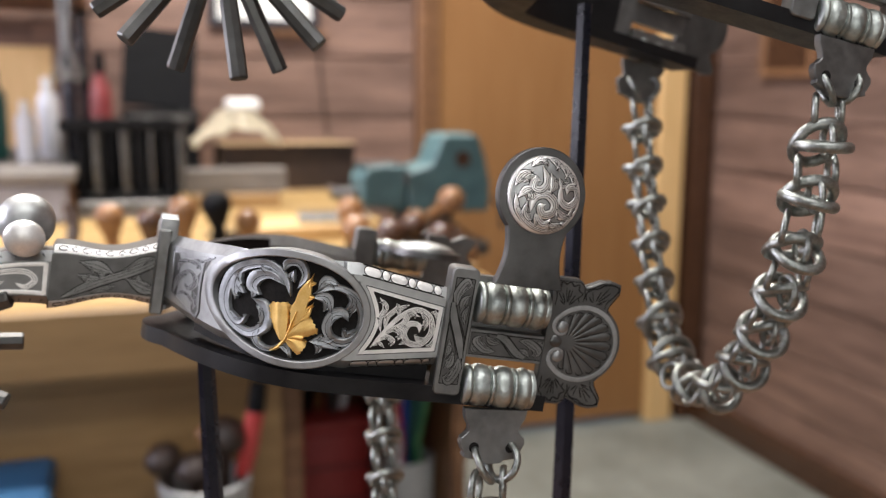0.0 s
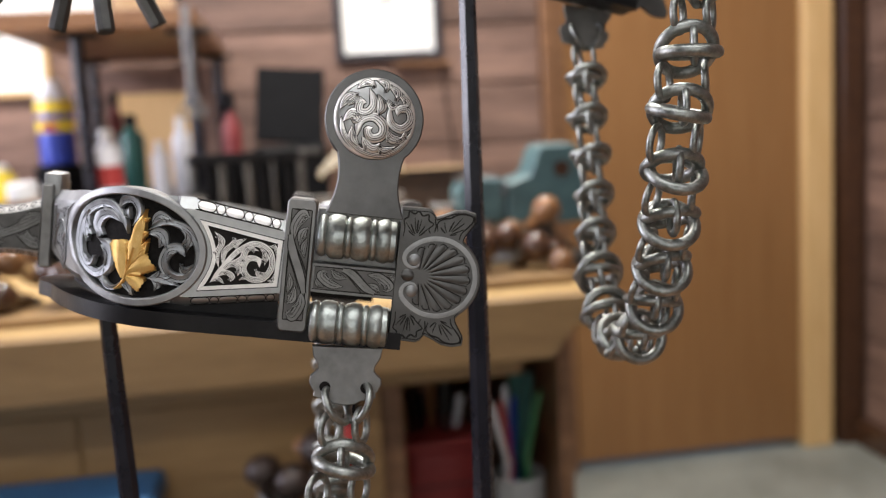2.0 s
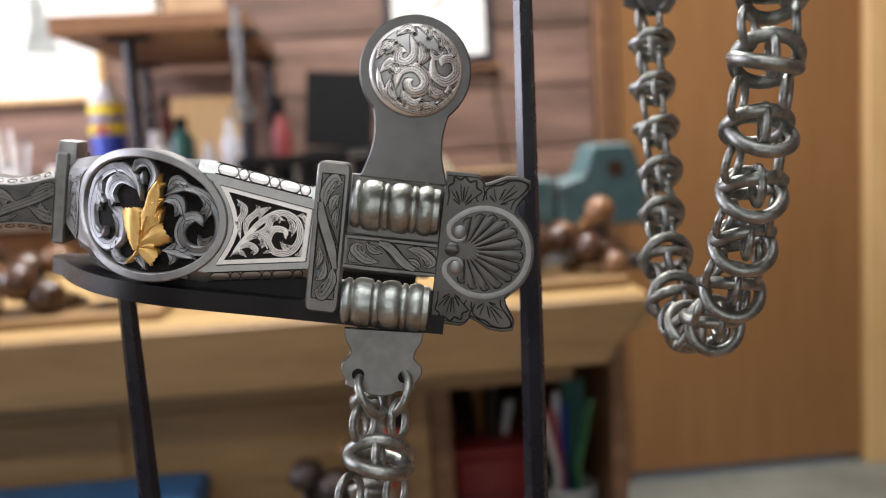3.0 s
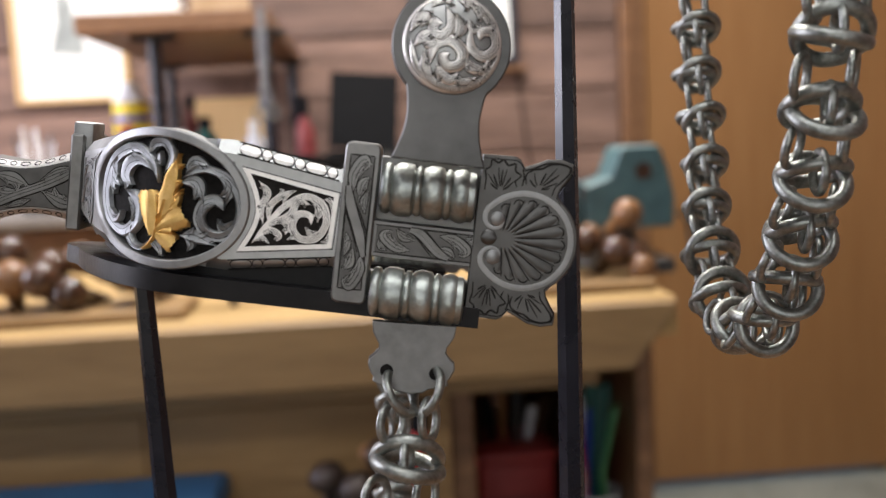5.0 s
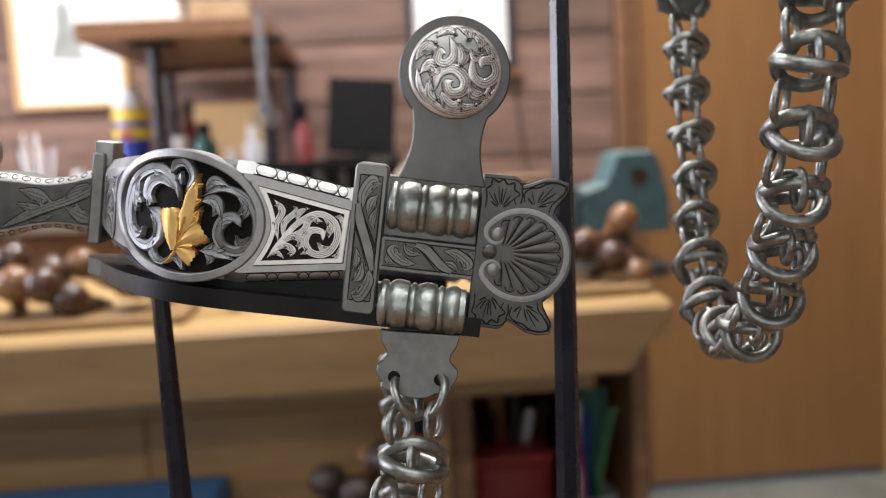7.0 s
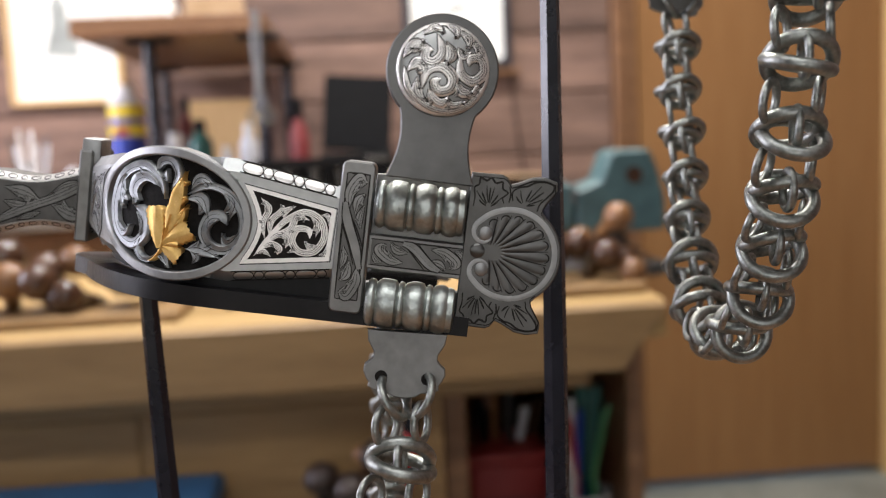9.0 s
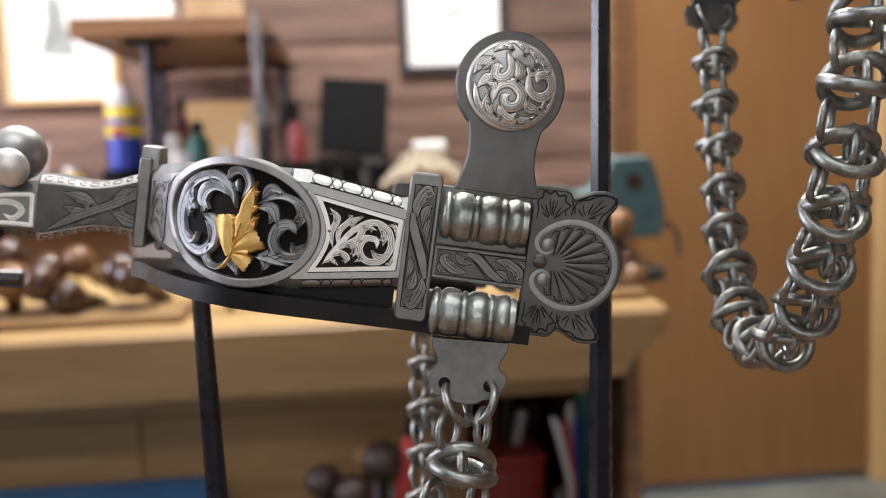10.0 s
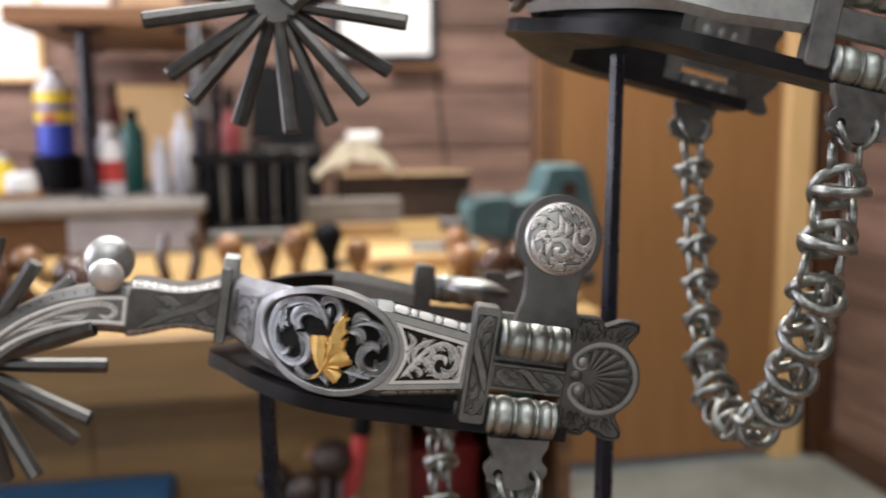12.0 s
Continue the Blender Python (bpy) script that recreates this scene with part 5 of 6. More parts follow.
def build_spur(m, label):
    spur = thing("spur", label, "spur", m, "pair of spurs on the stand")
    for side in (1, -1):
        band(spur, side)
        cross_plate(spur, side)
        bridge(spur, side)
        shell_plate(spur, side)
        up = hinge_roll(spur, side, 29.2)
        dn = hinge_roll(spur, side, 7.8)
        if side > 0:
            edge_beads(spur, side, True)
            edge_beads(spur, side, False)
            medallion(spur, side)
            framed_panel(spur, side, [(46.4, 30.0)] + [(49.9 - 3.4 * abs(t) ** 1.7, 21.4 + 8.4 * t) for t in [0.85 - 1.7 * i / 10 for i in range(11)]] + [(46.8, 12.9), (65.7, 15.7), (66.2, 27.0)], (
                (((49.6, 14.9), (52.0, 18.6), (55.6, 23.2), (59.6, 25.6), (63.2, 24.2), (64.2, 20.6), (62.4, 17.4), (59.2, 17.0), (57.4, 19.2), (58.4, 21.8), (60.8, 21.8), (61.2, 20.0)), (0.2, 0.45, 0.6, 0.65, 0.7, 0.7, 0.7, 0.7, 0.75, 0.7, 0.6, 0.25), 0, 1),
                (((53.4, 20.0), (56.8, 21.6), (58.0, 24.4), (60.8, 24.0)), (0.3, 0.7, 0.75, 0.2), 3, -1),
                (((60.6, 25.2), (62.6, 23.4), (62.4, 20.6)), (0.3, 0.8, 0.2), 3, -1),
                (((63.2, 18.8), (61.4, 18.2), (60.0, 19.4)), (0.3, 0.65, 0.2), 2, -1),
                (((51.6, 17.6), (54.4, 20.2), (56.6, 19.4), (56.2, 17.4)), (0.25, 0.7, 0.75, 0.25), 3, -1),
                (((50.8, 16.4), (53.0, 18.0), (54.9, 17.2), (54.6, 15.8)), (0.2, 0.6, 0.65, 0.2), 2, -1),
                (((50.2, 15.4), (51.6, 16.2), (53.2, 15.2)), (0.2, 0.5, 0.2), 1, -1),
                (((52.6, 19.2), (52.6, 22.8), (54.6, 25.2), (55.0, 26.6)), (0.25, 0.65, 0.6, 0.2), 2, 1),
                (((51.6, 18.8), (50.9, 22.4), (51.9, 25.4), (50.0, 27.6)), (0.2, 0.6, 0.7, 0.2), 3, 1),
                (((55.2, 23.4), (55.6, 25.4), (57.6, 26.6)), (0.25, 0.6, 0.2), 2, 1),
                (((56.6, 16.4), (58.0, 17.4), (57.0, 18.6)), (0.2, 0.5, 0.2), 1, 1),
                (((63.2, 25.4), (64.6, 25.2), (65.0, 23.2)), (0.2, 0.45, 0.15), 1, 1),
                (((63.4, 16.8), (64.6, 17.2), (64.8, 18.8)), (0.2, 0.45, 0.15), 1, 1),
            ), "bright silver trapezoid inlay with engraved scrolls")
            framed_panel(spur, side, [(3.2, 26.0), (3.2, 14.8), (9.8, 11.6)] + [(10.9 - 0.9 * math.cos(t), 20.2 + 8.4 * math.sin(t)) for t in [-0.85 + 1.7 * i / 8 for i in range(9)]] + [(12.2, 28.6)], (
                (((4.1, 15.2), (4.9, 19.6), (7.3, 22.8), (8.8, 20.6), (7.4, 18.2), (6.2, 19.4)), (0.2, 0.55, 0.7, 0.7, 0.7, 0.25), 2, -1),
                (((4.5, 21.6), (5.4, 24.6), (8.4, 25.4), (9.5, 24.0)), (0.25, 0.6, 0.7, 0.2), 2, -1),
                (((4.9, 15.2), (6.7, 16.8), (8.7, 15.2), (9.1, 13.4)), (0.25, 0.6, 0.65, 0.2), 2, -1),
                (((7.6, 26.4), (9.5, 26.4), (10.9, 27.8)), (0.2, 0.5, 0.2), 1, 1),
                (((8.6, 18.0), (9.3, 16.4), (9.5, 14.6)), (0.2, 0.5, 0.2), 1, 1),
            ), "dull silver wedge inlay at the heel", 0.4, 0.9, STEEL_DARK, RING_STEEL)
        # upper button and lower chain tab
        c = sheet(84.0, 29.2, 0.0, side)
        ex = (sheet(94, 29.2, 0, side) - sheet(74, 29.2, 0, side)).normalized()
        if side > 0:
            ez = Vector((0, -1, 0.10)).normalized()
        else:
            ez = Vector((0.0, 0.12, 1)).normalized()
        ey = ez.cross(ex).normalized()
        if side < 0:
            ey = -ey if ey.y > 0 else ey
        ex = ey.cross(ez).normalized()
        fr = Matrix((ex, ey, ez)).transposed().to_4x4()
        button(spur, side, Matrix.Translation(c + ez * (0.0056 if side > 0 else 0.0028)) @ fr @ Matrix.Translation((0.0008, 0.0048, 0)))
        c = sheet(84.0, 7.8, 0.0, side)
        ez = Vector((0, -side, 0.06)).normalized()
        ex = Vector((1, 0, 0.035)).normalized()
        ey = ez.cross(ex).normalized()
        if ey.z < 0:
            ex, ey = -ex, -ey
        fr = Matrix((ex, ey, ez)).transposed().to_4x4()
        chain_hanger(spur, side, Matrix.Translation(c + ez * 0.0005) @ fr @ Matrix.Translation((0, -0.0052, 0)))
    rc = shank(spur)
    rowel(spur, rc, 7, 39.0, Matrix.Translation(rc * MM) @ pose(0, 0, 0, 90, 0, 0))
    return spur


A_POSE = HELD @ pose(0, 0.2555, 0.90, 0, 9.5, 0)
spur_a = build_spur(A_POSE, "ornate steel and silver spur with gold flower, on a black stand")
# the second spur is the other foot of the pair: mirrored, it stands higher and turns its plain inner side to the front
MIRROR = Matrix.Diagonal((1, -1, 1, 1))
B_POSE = HELD @ Matrix.Translation((0.1732, 0.2450, 0.9698)) @ pose(0, 0, 0, -6.1, 4.5, -1.7) @ Matrix.Translation((-0.0816, -0.2555, -0.8752)) @ pose(0, 0.2555, 0.90, 0, 9.5, 0) @ MIRROR
spur_b = copy_thing(spur_a, B_POSE)
spur_b["label"] = "matching steel spur, plain inner side, on the taller stand arm"
bpy.context.view_layer.update()
chain(spur_a, HELD @ Vector((0.0825, 0.1985, 0.876)), HELD @ Vector((0.0810, 0.3095, 0.872)), (1, 0, 0), 3)
chain(spur_b, HELD @ Vector((0.1710, 0.1915, 0.9715)), HELD @ Vector((0.1755, 0.2985, 0.9685)), (1, -0.05, 0), 8)

# ---------- the stand ----------
stand = thing("spur_stand", "black painted steel display stand with two leaf-shaped plates", "stand", pose(0.07, 0.25, 0.70))


def rest_plate(m):
    """A horseshoe-shaped plate on which a heel band sits."""
    bm = bmesh.new()
    outer, inner = [], []
    for i in range(41):
        s = i / 40
        a = 97 - 94 * s
        outer.append((a, near_y(a) - 0.9))
    rim = outer + [(-0.6, -8.0), (-2.0, -4.5), (-2.6, 0.0), (-2.0, 4.5), (-0.6, 8.0)] + [(a, -y) for a, y in outer[::-1]]
    cut = [(a, min(-2.0, y + 17)) for a, y in outer if a > 26] + [(20.0, 0.0)] + [(a, max(2.0, -y - 17)) for a, y in outer[::-1] if a > 26]
    lo = [bm.verts.new(m @ (Vector((a, y, 2.6 - 7.5 * (y + 51.5) / 103)) * MM)) for a, y in rim]
    hi = [bm.verts.new(m @ (Vector((a, y, 6.8 - 7.5 * (y + 51.5) / 103)) * MM)) for a, y in rim]
    lo2 = [bm.verts.new(m @ (Vector((a, y, 2.6 - 7.5 * (y + 51.5) / 103)) * MM)) for a, y in cut]
    hi2 = [bm.verts.new(m @ (Vector((a, y, 6.8 - 7.5 * (y + 51.5) / 103)) * MM)) for a, y in cut]
    def loop(vs):
        return [bm.edges.new((vs[i], vs[i + 1])) for i in range(len(vs) - 1)]
    for top, cutv in ((hi, hi2), (lo, lo2)):
        ring = top + cutv[::-1]
        es = [bm.edges.get((ring[i], ring[(i + 1) % len(ring)])) or bm.edges.new((ring[i], ring[(i + 1) % len(ring)])) for i in range(len(ring))]
        bmesh.ops.triangle_fill(bm, edges=es, use_beauty=True)
    a, b = hi + hi2[::-1], lo + lo2[::-1]
    for i in range(len(a)):
        j = (i + 1) % len(a)
        bm.faces.new((a[i], a[j], b[j], b[i]))
    for sd in (1, -1):
        rows = []
        for i in range(31):
            a = (66 if sd > 0 else 34) - (60 if sd > 0 else 28) * i / 30
            rows.append([bm.verts.new(m @ sheet(a, b, h, sd)) for b, h in ((6.0, -4.8), (27.0 if sd > 0 else 31.0, -4.8), (27.0 if sd > 0 else 31.0, -6.6), (6.0, -6.6))])
        for p, q in zip(rows, rows[1:]):
            for k in range(4):
                bm.faces.new((p[k], p[(k + 1) % 4], q[(k + 1) % 4], q[k]))
        bm.faces.new(rows[0])
        bm.faces.new(rows[-1])
    return bm


base = pose(0.07, 0.25, 0.70).inverted()
part("rest_plate", rest_plate(base @ A_POSE), BLACK_STEEL, stand, "black horseshoe-shaped rest plate", 30)
part("rest_plate", rest_plate(base @ B_POSE), BLACK_STEEL, stand, "black horseshoe-shaped rest plate", 30)
for (x0, y0, z0, x1, y1, ztop) in ((0.0185, 0.2520, 0.700, 0.0147, 0.2560, 0.904), (0.1200, 0.2390, 0.700, 0.1252, 0.2440, 0.993)):
    bm = bmesh.new()
    tube(bm, [base @ HELD @ Vector((x0 + (x1 - x0) * s, y0 + (y1 - y0) * s, z0 + (ztop - z0) * s)) for s in (0, 0.2, 0.4, 0.6, 0.8, 1)], [0.0036, 0.0035, 0.0034, 0.0031, 0.0027, 0.0023], 6)
    part("pole", bm, POLE_STEEL, stand, "hand-forged black steel pole", 30)
part("base_plate", boxed(-0.09, 0.10, -0.06, 0.06, 0, 0.012, 0.003), BLACK_STEEL, stand)
table = thing("side_table", "small wooden table under the spur stand", "table", pose(0.07, 0.20, 0))
part("tabletop", boxed(-0.35, 0.30, -0.25, 0.16, 0.665, 0.70, 0.004), SHELF_WOOD, table)
for x in (-0.31, 0.26):
    for y in (-0.21, 0.12):
        part("leg", boxed(x - 0.02, x + 0.02, y - 0.02, y + 0.02, 0, 0.664, 0.003), SHELF_WOOD, table)


# ---------- things on the back bench ----------
DEPTH = 1.038


def handle_tool(x, y, z, lean, turn, mat, label, scale=1.0, group="graver tools along the bench"):
    """A small hand tool with a mushroom-shaped wooden handle and a steel shaft."""
    t = thing("graver", label, "hand tool", pose(x, DEPTH * y, z, lean, 0, turn), group)
    k = scale
    part("handle", lathed([(0, 0), (0.006 * k, 0), (0.008 * k, 0.006 * k), (0.0075 * k, 0.018 * k), (0.012 * k, 0.030 * k), (0.0165 * k, 0.040 * k), (0.0165 * k, 0.048 * k), (0.012 * k, 0.056 * k), (0.005 * k, 0.0595 * k), (0, 0.06 * k)], 20), mat, t)
    part("ferrule", lathed([(0, -0.008 * k), (0.0062 * k, -0.008 * k), (0.0066 * k, 0.002 * k), (0, 0.002 * k)], 14), IRON, t, "dull metal ferrule")
    part("shaft", tubed([(0, 0, -0.006 * k), (0, 0, -0.05 * k)], [0.0025 * k, 0.0018 * k], 6), IRON, t, "thin steel shaft")
    return t


rng = random.Random(11)
# graver rack: a low pine strip that carries the handles
for x0, x1 in ((-0.62, -0.12), (0.24, 0.375)):
    rk = thing("tool_rack", "low pine strip holding graver handles on the bench edge", "tool rack", pose(0, 0, B_TOP))
    part("strip", boxed(x0, x1, 0.971, 1.069, 0, 0.012, 0.002), PINE, rk)
for i, (x, y, z) in enumerate([(-0.315, 1.0, 0.81), (-0.272, 1.0, 0.795), (-0.268, 0.955, 0.782), (-0.222, 0.955, 0.780), (-0.310, 0.955, 0.782), (-0.355, 0.96, 0.785), (-0.40, 0.985, 0.80), (-0.365, 1.005, 0.812), (-0.232, 1.0, 0.80), (-0.188, 0.99, 0.79), (-0.445, 0.96, 0.79), (-0.47, 1.0, 0.81), (-0.52, 0.97, 0.79), (-0.56, 1.0, 0.80), (-0.155, 0.965, 0.782)]):
    mat = BEECH if i in (4, 8, 11) else WALNUT
    handle_tool(x, y + 0.05, z - 0.004, 66 + rng.uniform(-14, 14), rng.uniform(-28, 28), mat, "dark walnut mushroom graver handle in a rack" if mat is WALNUT else "light beech mushroom graver handle in a rack", rng.uniform(1.05, 1.3))
for i, (x, y, z, mat) in enumerate([(0.350, 0.985, 0.822, BEECH), (0.352, 0.975, 0.790, WALNUT), (0.327, 0.955, 0.780, WALNUT), (0.372, 0.955, 0.778, BEECH), (0.300, 0.975, 0.800, WALNUT), (0.286, 0.96, 0.780, WALNUT), (0.335, 0.99, 0.805, BEECH), (0.262, 0.98, 0.785, BEECH)]):
    handle_tool(x, y + 0.045, z - 0.006, 62 + rng.uniform(-16, 16), rng.uniform(-30, 30), mat, "rounded wooden tool handle below the vise", rng.uniform(0.9, 1.12))
for x, y, z, mat, lab, sc in ((0.093, 1.0, 0.785, BLACK_PLASTIC, "black upright tool handle on the bench", 1.0), (0.054, 1.0, 0.78, BEECH, "light wooden upright tool handle", 1.0), (0.125, 1.02, 0.768, BEECH, "orange wooden tool handle", 0.9), (0.245, 1.02, 0.775, BEECH, "orange wooden tool handle near the vise", 0.95), (0.02, 1.0, 0.775, WALNUT, "dark wooden upright tool handle", 0.9), (-0.02, 1.02, 0.775, BEECH, "light wooden upright tool handle", 0.95)):
    handle_tool(x, y, z + 0.012, rng.uniform(-8, 8), rng.uniform(0, 90), mat, lab, sc)

# pliers with dark red grips leaning on the rack
pl = thing("pliers", "small pliers with dark red-brown grips, leaning open", "pliers", pose(-0.078, 1.038, B_TOP))
for s in (-1, 1):
    part("grip", tubed([(0.004 * s, 0, 0.012), (0.014 * s, 0, 0.035), (0.020 * s, 0.004, 0.06), (0.014 * s, 0.006, 0.088)], [0.004, 0.0065, 0.007, 0.005], 10), WALNUT, pl, "dark red grip")
part("jaws", tubed([(0, 0, 0.0), (0, 0, 0.02)], [0.004, 0.008], 8), IRON, pl)

# bench vise
vise = thing("bench_vise", "green-blue painted cast bench vise, worn", "vise", pose(0.36, 1.142, B_TOP + 0.018))
part("anvil_top", boxed(-0.096, -0.038, -0.03, 0.03, 0.1085, 0.113, 0.001), IRON, vise, "worn dark steel jaw top")
part("swivel_base", lathed([(0, 0), (0.062, 0), (0.064, 0.012), (0.05, 0.02), (0.044, 0.034), (0.05, 0.042), (0, 0.042)], 32), IRON, vise, "dull iron swivel base")
bm = bmesh.new()
slab(bm, [(-0.030, 0.04), (0.092, 0.04), (0.095, 0.080), (0.086, 0.120), (0.076, 0.148), (0.068, 0.153), (0.026, 0.153), (0.018, 0.148), (0.004, 0.112), (-0.030, 0.100)], lambda x, y, h: Vector((x, -h, y)), -0.036, 0.036, 0.004)
part("body", bm, VISE_PAINT, vise, "cast body with a high back jaw", 20)
bm = bmesh.new()
slab(bm, [(-0.098, 0.052), (-0.034, 0.046), (-0.034, 0.108), (-0.062, 0.112), (-0.090, 0.108), (-0.100, 0.092)], lambda x, y, h: Vector((x, -h, y)), -0.034, 0.034, 0.004)
part("front_jaw", bm, VISE_PAINT, vise, "", 20)
part("jaw_plate", boxed(-0.037, -0.031, -0.036, 0.036, 0.082, 0.106, 0.001), IRON, vise, "dark steel jaw plate")
part("jaw_recess", lathed([(0, 0), (0.010, 0), (0.011, 0.0015), (0.0115, 0.003), (0, 0.003)], 24, pose(0.050, -0.0362, 0.118, 90, 0, 0)), WALNUT, vise, "round rusty brown recess")
part("screw", tubed([(-0.10, 0, 0.068), (-0.135, 0, 0.068)], 0.009, 14), IRON, vise)
part("lever", tubed([(-0.128, -0.05, 0.064), (-0.128, 0.05, 0.074)], 0.0035, 8), IRON, vise, "steel lever bar")
part("side_lever", tubed([(0.097, -0.03, 0.06), (0.112, -0.034, 0.045), (0.114, -0.036, 0.012)], 0.003, 8), IRON, vise, "short steel clamp lever")
part("mount_plate", boxed(-0.085, 0.085, -0.06, 0.06, -0.0204, -0.0005, 0.002), IRON, vise, "flat iron mounting plate")
vise.scale = (0.88, 0.88, 0.88)

# low drawer box under the shelf stand
lo = thing("low_drawer_box", "low grey-brown wooden drawer box on the bench", "drawer box", pose(0, 0, B_TOP))
part("body", boxed(-0.72, -0.082, 1.515, 2.128, 0, 0.062, 0.003), WALNUT, lo)
part("top", boxed(-0.74, -0.078, 1.50, 2.138, 0.063, 0.083, 0.004), DUSTY, lo, "dusty grey-brown top board")
part("front", boxed(-0.288, -0.09, 1.504, 1.513, 0.004, 0.060, 0.002), GREY_FRONT, lo, "grey painted drawer front")
LOWTOP = B_TOP + 0.083

# raised shelf on black posts
sh = thing("raised_shelf", "brown wooden shelf board on black steel posts", "shelf", pose(0, 0, LOWTOP))
part("board", boxed(-0.385, -0.070, 1.588, 2.273, 1.128 - LOWTOP, 1.160 - LOWTOP, 0.003), SHELF_WOOD, sh)
for x, y in ((-0.269, 1.63), (-0.086, 1.63), (-0.36, 2.20), (-0.086, 2.20)):
    part("post", tubed([(x, y, 0.006), (x, y, 1.118 - LOWTOP)], 0.0115, 20), POLE_STEEL, sh, "glossy black steel pipe post")
    part("flange", boxed(x - 0.035, x + 0.035, y - 0.022, y + 0.022, 1.1185 - LOWTOP, 1.127 - LOWTOP, 0.002), BLACK_STEEL, sh)
    part("foot", boxed(x - 0.02, x + 0.02, y - 0.02, y + 0.02, 0, 0.0055, 0.001), BLACK_STEEL, sh)
for x, y, w, h, mat, lab in ((-0.30, 1.70, 0.11, 0.05, PAPER, "thick pad of pale paper on the shelf"), (-0.17, 1.68, 0.10, 0.04, CARDBOARD, "flat cardboard box on the shelf")):
    o = tagged(part("paper_pad" if mat is PAPER else "flat_box", boxed(-w / 2, w / 2, -0.07, 0.07, 0, h, 0.002), mat), lab, "box")
    o.matrix_world = pose(x, DEPTH * y, 1.160, 0, 0, 6)

# spray can on a black jar
jar = thing("black_jar", "squat black jar under a spray can", "jar", pose(-0.358, 1.806, LOWTOP))
part("body", lathed([(0, 0), (0.043, 0), (0.046, 0.004), (0.046, 0.050), (0.043, 0.054), (0, 0.054)], 28), BLACK_PLASTIC, jar)
part("lid", lathed([(0, 0.0545), (0.045, 0.0545), (0.045, 0.065), (0.042, 0.067), (0, 0.067)], 28), BLACK_PLASTIC, jar)
can = thing("spray_can", "blue and yellow spray can with a white cap", "spray can", pose(-0.358, 1.806, LOWTOP + 0.067))
part("body", lathed([(0, 0), (0.031, 0), (0.033, 0.002), (0.033, 0.06), (0.033, 0.118), (0, 0.118)], 32), CAN_BLUE, can)
part("label_band", lathed([(0.0331, 0.060), (0.0334, 0.060), (0.0334, 0.117), (0.0331, 0.117)], 32), YELLOW, can, "yellow label band")
part("label_stripe", lathed([(0.0334, 0.082), (0.0337, 0.082), (0.0337, 0.094), (0.0334, 0.094)], 32), CAN_BLUE, can, "dark blue stripe")
part("label_patch", boxed(-0.016, 0.010, -0.0345, -0.030, 0.062, 0.076, 0.0005), RED, can, "red patch")
part("shoulder", lathed([(0.033, 0.1185), (0.030, 0.128), (0.022, 0.134), (0, 0.134)], 28), WHITE, can, "white shoulder")
part("cap", lathed([(0, 0.1345), (0.019, 0.1345), (0.019, 0.148), (0.015, 0.155), (0, 0.156)], 24), WHITE, can, "white spray cap")


def bottle(x, y, z, r, h, mat, cap, label, cat="bottle", band=None):
    b = thing("bottle", label, cat, pose(x, DEPTH * y, z))
    part("body", lathed([(0, 0), (r * 0.94, 0), (r, r * 0.1), (r, h * 0.68), (r * 0.9, h * 0.76), (r * 0.45, h * 0.84), (r * 0.42, h * 0.86), (0, h * 0.86)], 24), mat, b)
    part("cap", lathed([(0, h * 0.861), (r * 0.5, h * 0.861), (r * 0.48, h), (0, h)], 18), cap, b)
    if band:
        part("label_band", lathed([(r * 1.003, h * 0.2), (r * 1.02, h * 0.2), (r * 1.02, h * 0.5), (r * 1.003, h * 0.5)], 24), band, b, "coloured label band")


bottle(-0.243, 1.60, LOWTOP, 0.024, 0.125, GLASSY, WHITE, "white plastic bottle with a red label", band=RED)
bottle(-0.215, 1.68, LOWTOP, 0.022, 0.150, TEAL, BLACK_PLASTIC, "dark green bottle behind the white one")
bottle(-0.160, 1.62, LOWTOP, 0.016, 0.10, GLASSY, WHITE, "small white glossy bottle")
bottle(-0.128, 1.68, LOWTOP, 0.018, 0.14, GLASSY, WHITE, "slim white glossy bottle")
bottle(-0.262, 1.80, LOWTOP, 0.014, 0.20, MAROON, BLACK_PLASTIC, "tall thin red marker tube", "tube")
bottle(-0.045, 1.80, B_TOP, 0.020, 0.27, MAROON, BLACK_PLASTIC, "dark red bottle beside the shelf post")
bottle(-0.425, 1.62, LOWTOP, 0.022, 0.075, YELLOW, WHITE, "small yellow-green plastic bottle")
bottle(-0.52, 1.66, LOWTOP, 0.026, 0.085, GLASSY, BLACK_PLASTIC, "pale round plastic bottle")
tp = thing("tape_roll", "white roll of tape lying on a wooden block", "tape roll", pose(-0.388, 1.661, LOWTOP))
part("block", boxed(-0.035, 0.035, -0.025, 0.025, 0, 0.012, 0.002), BEECH, tp)
part("roll", lathed([(0.010, 0.0125), (0.026, 0.0125), (0.027, 0.018), (0.026, 0.040), (0.022, 0.044), (0.010, 0.044), (0.010, 0.0125)], 24), WHITE, tp)
card = tagged(part("wood_panel", boxed(-0.078, 0.075, 0, 0.012, 0, 0.205, 0.002), PINE_LIGHT), "orange pine panel leaning under the shelf", "panel")
card.matrix_world = pose(-0.215, 2.076, LOWTOP, -6, 0, 0)

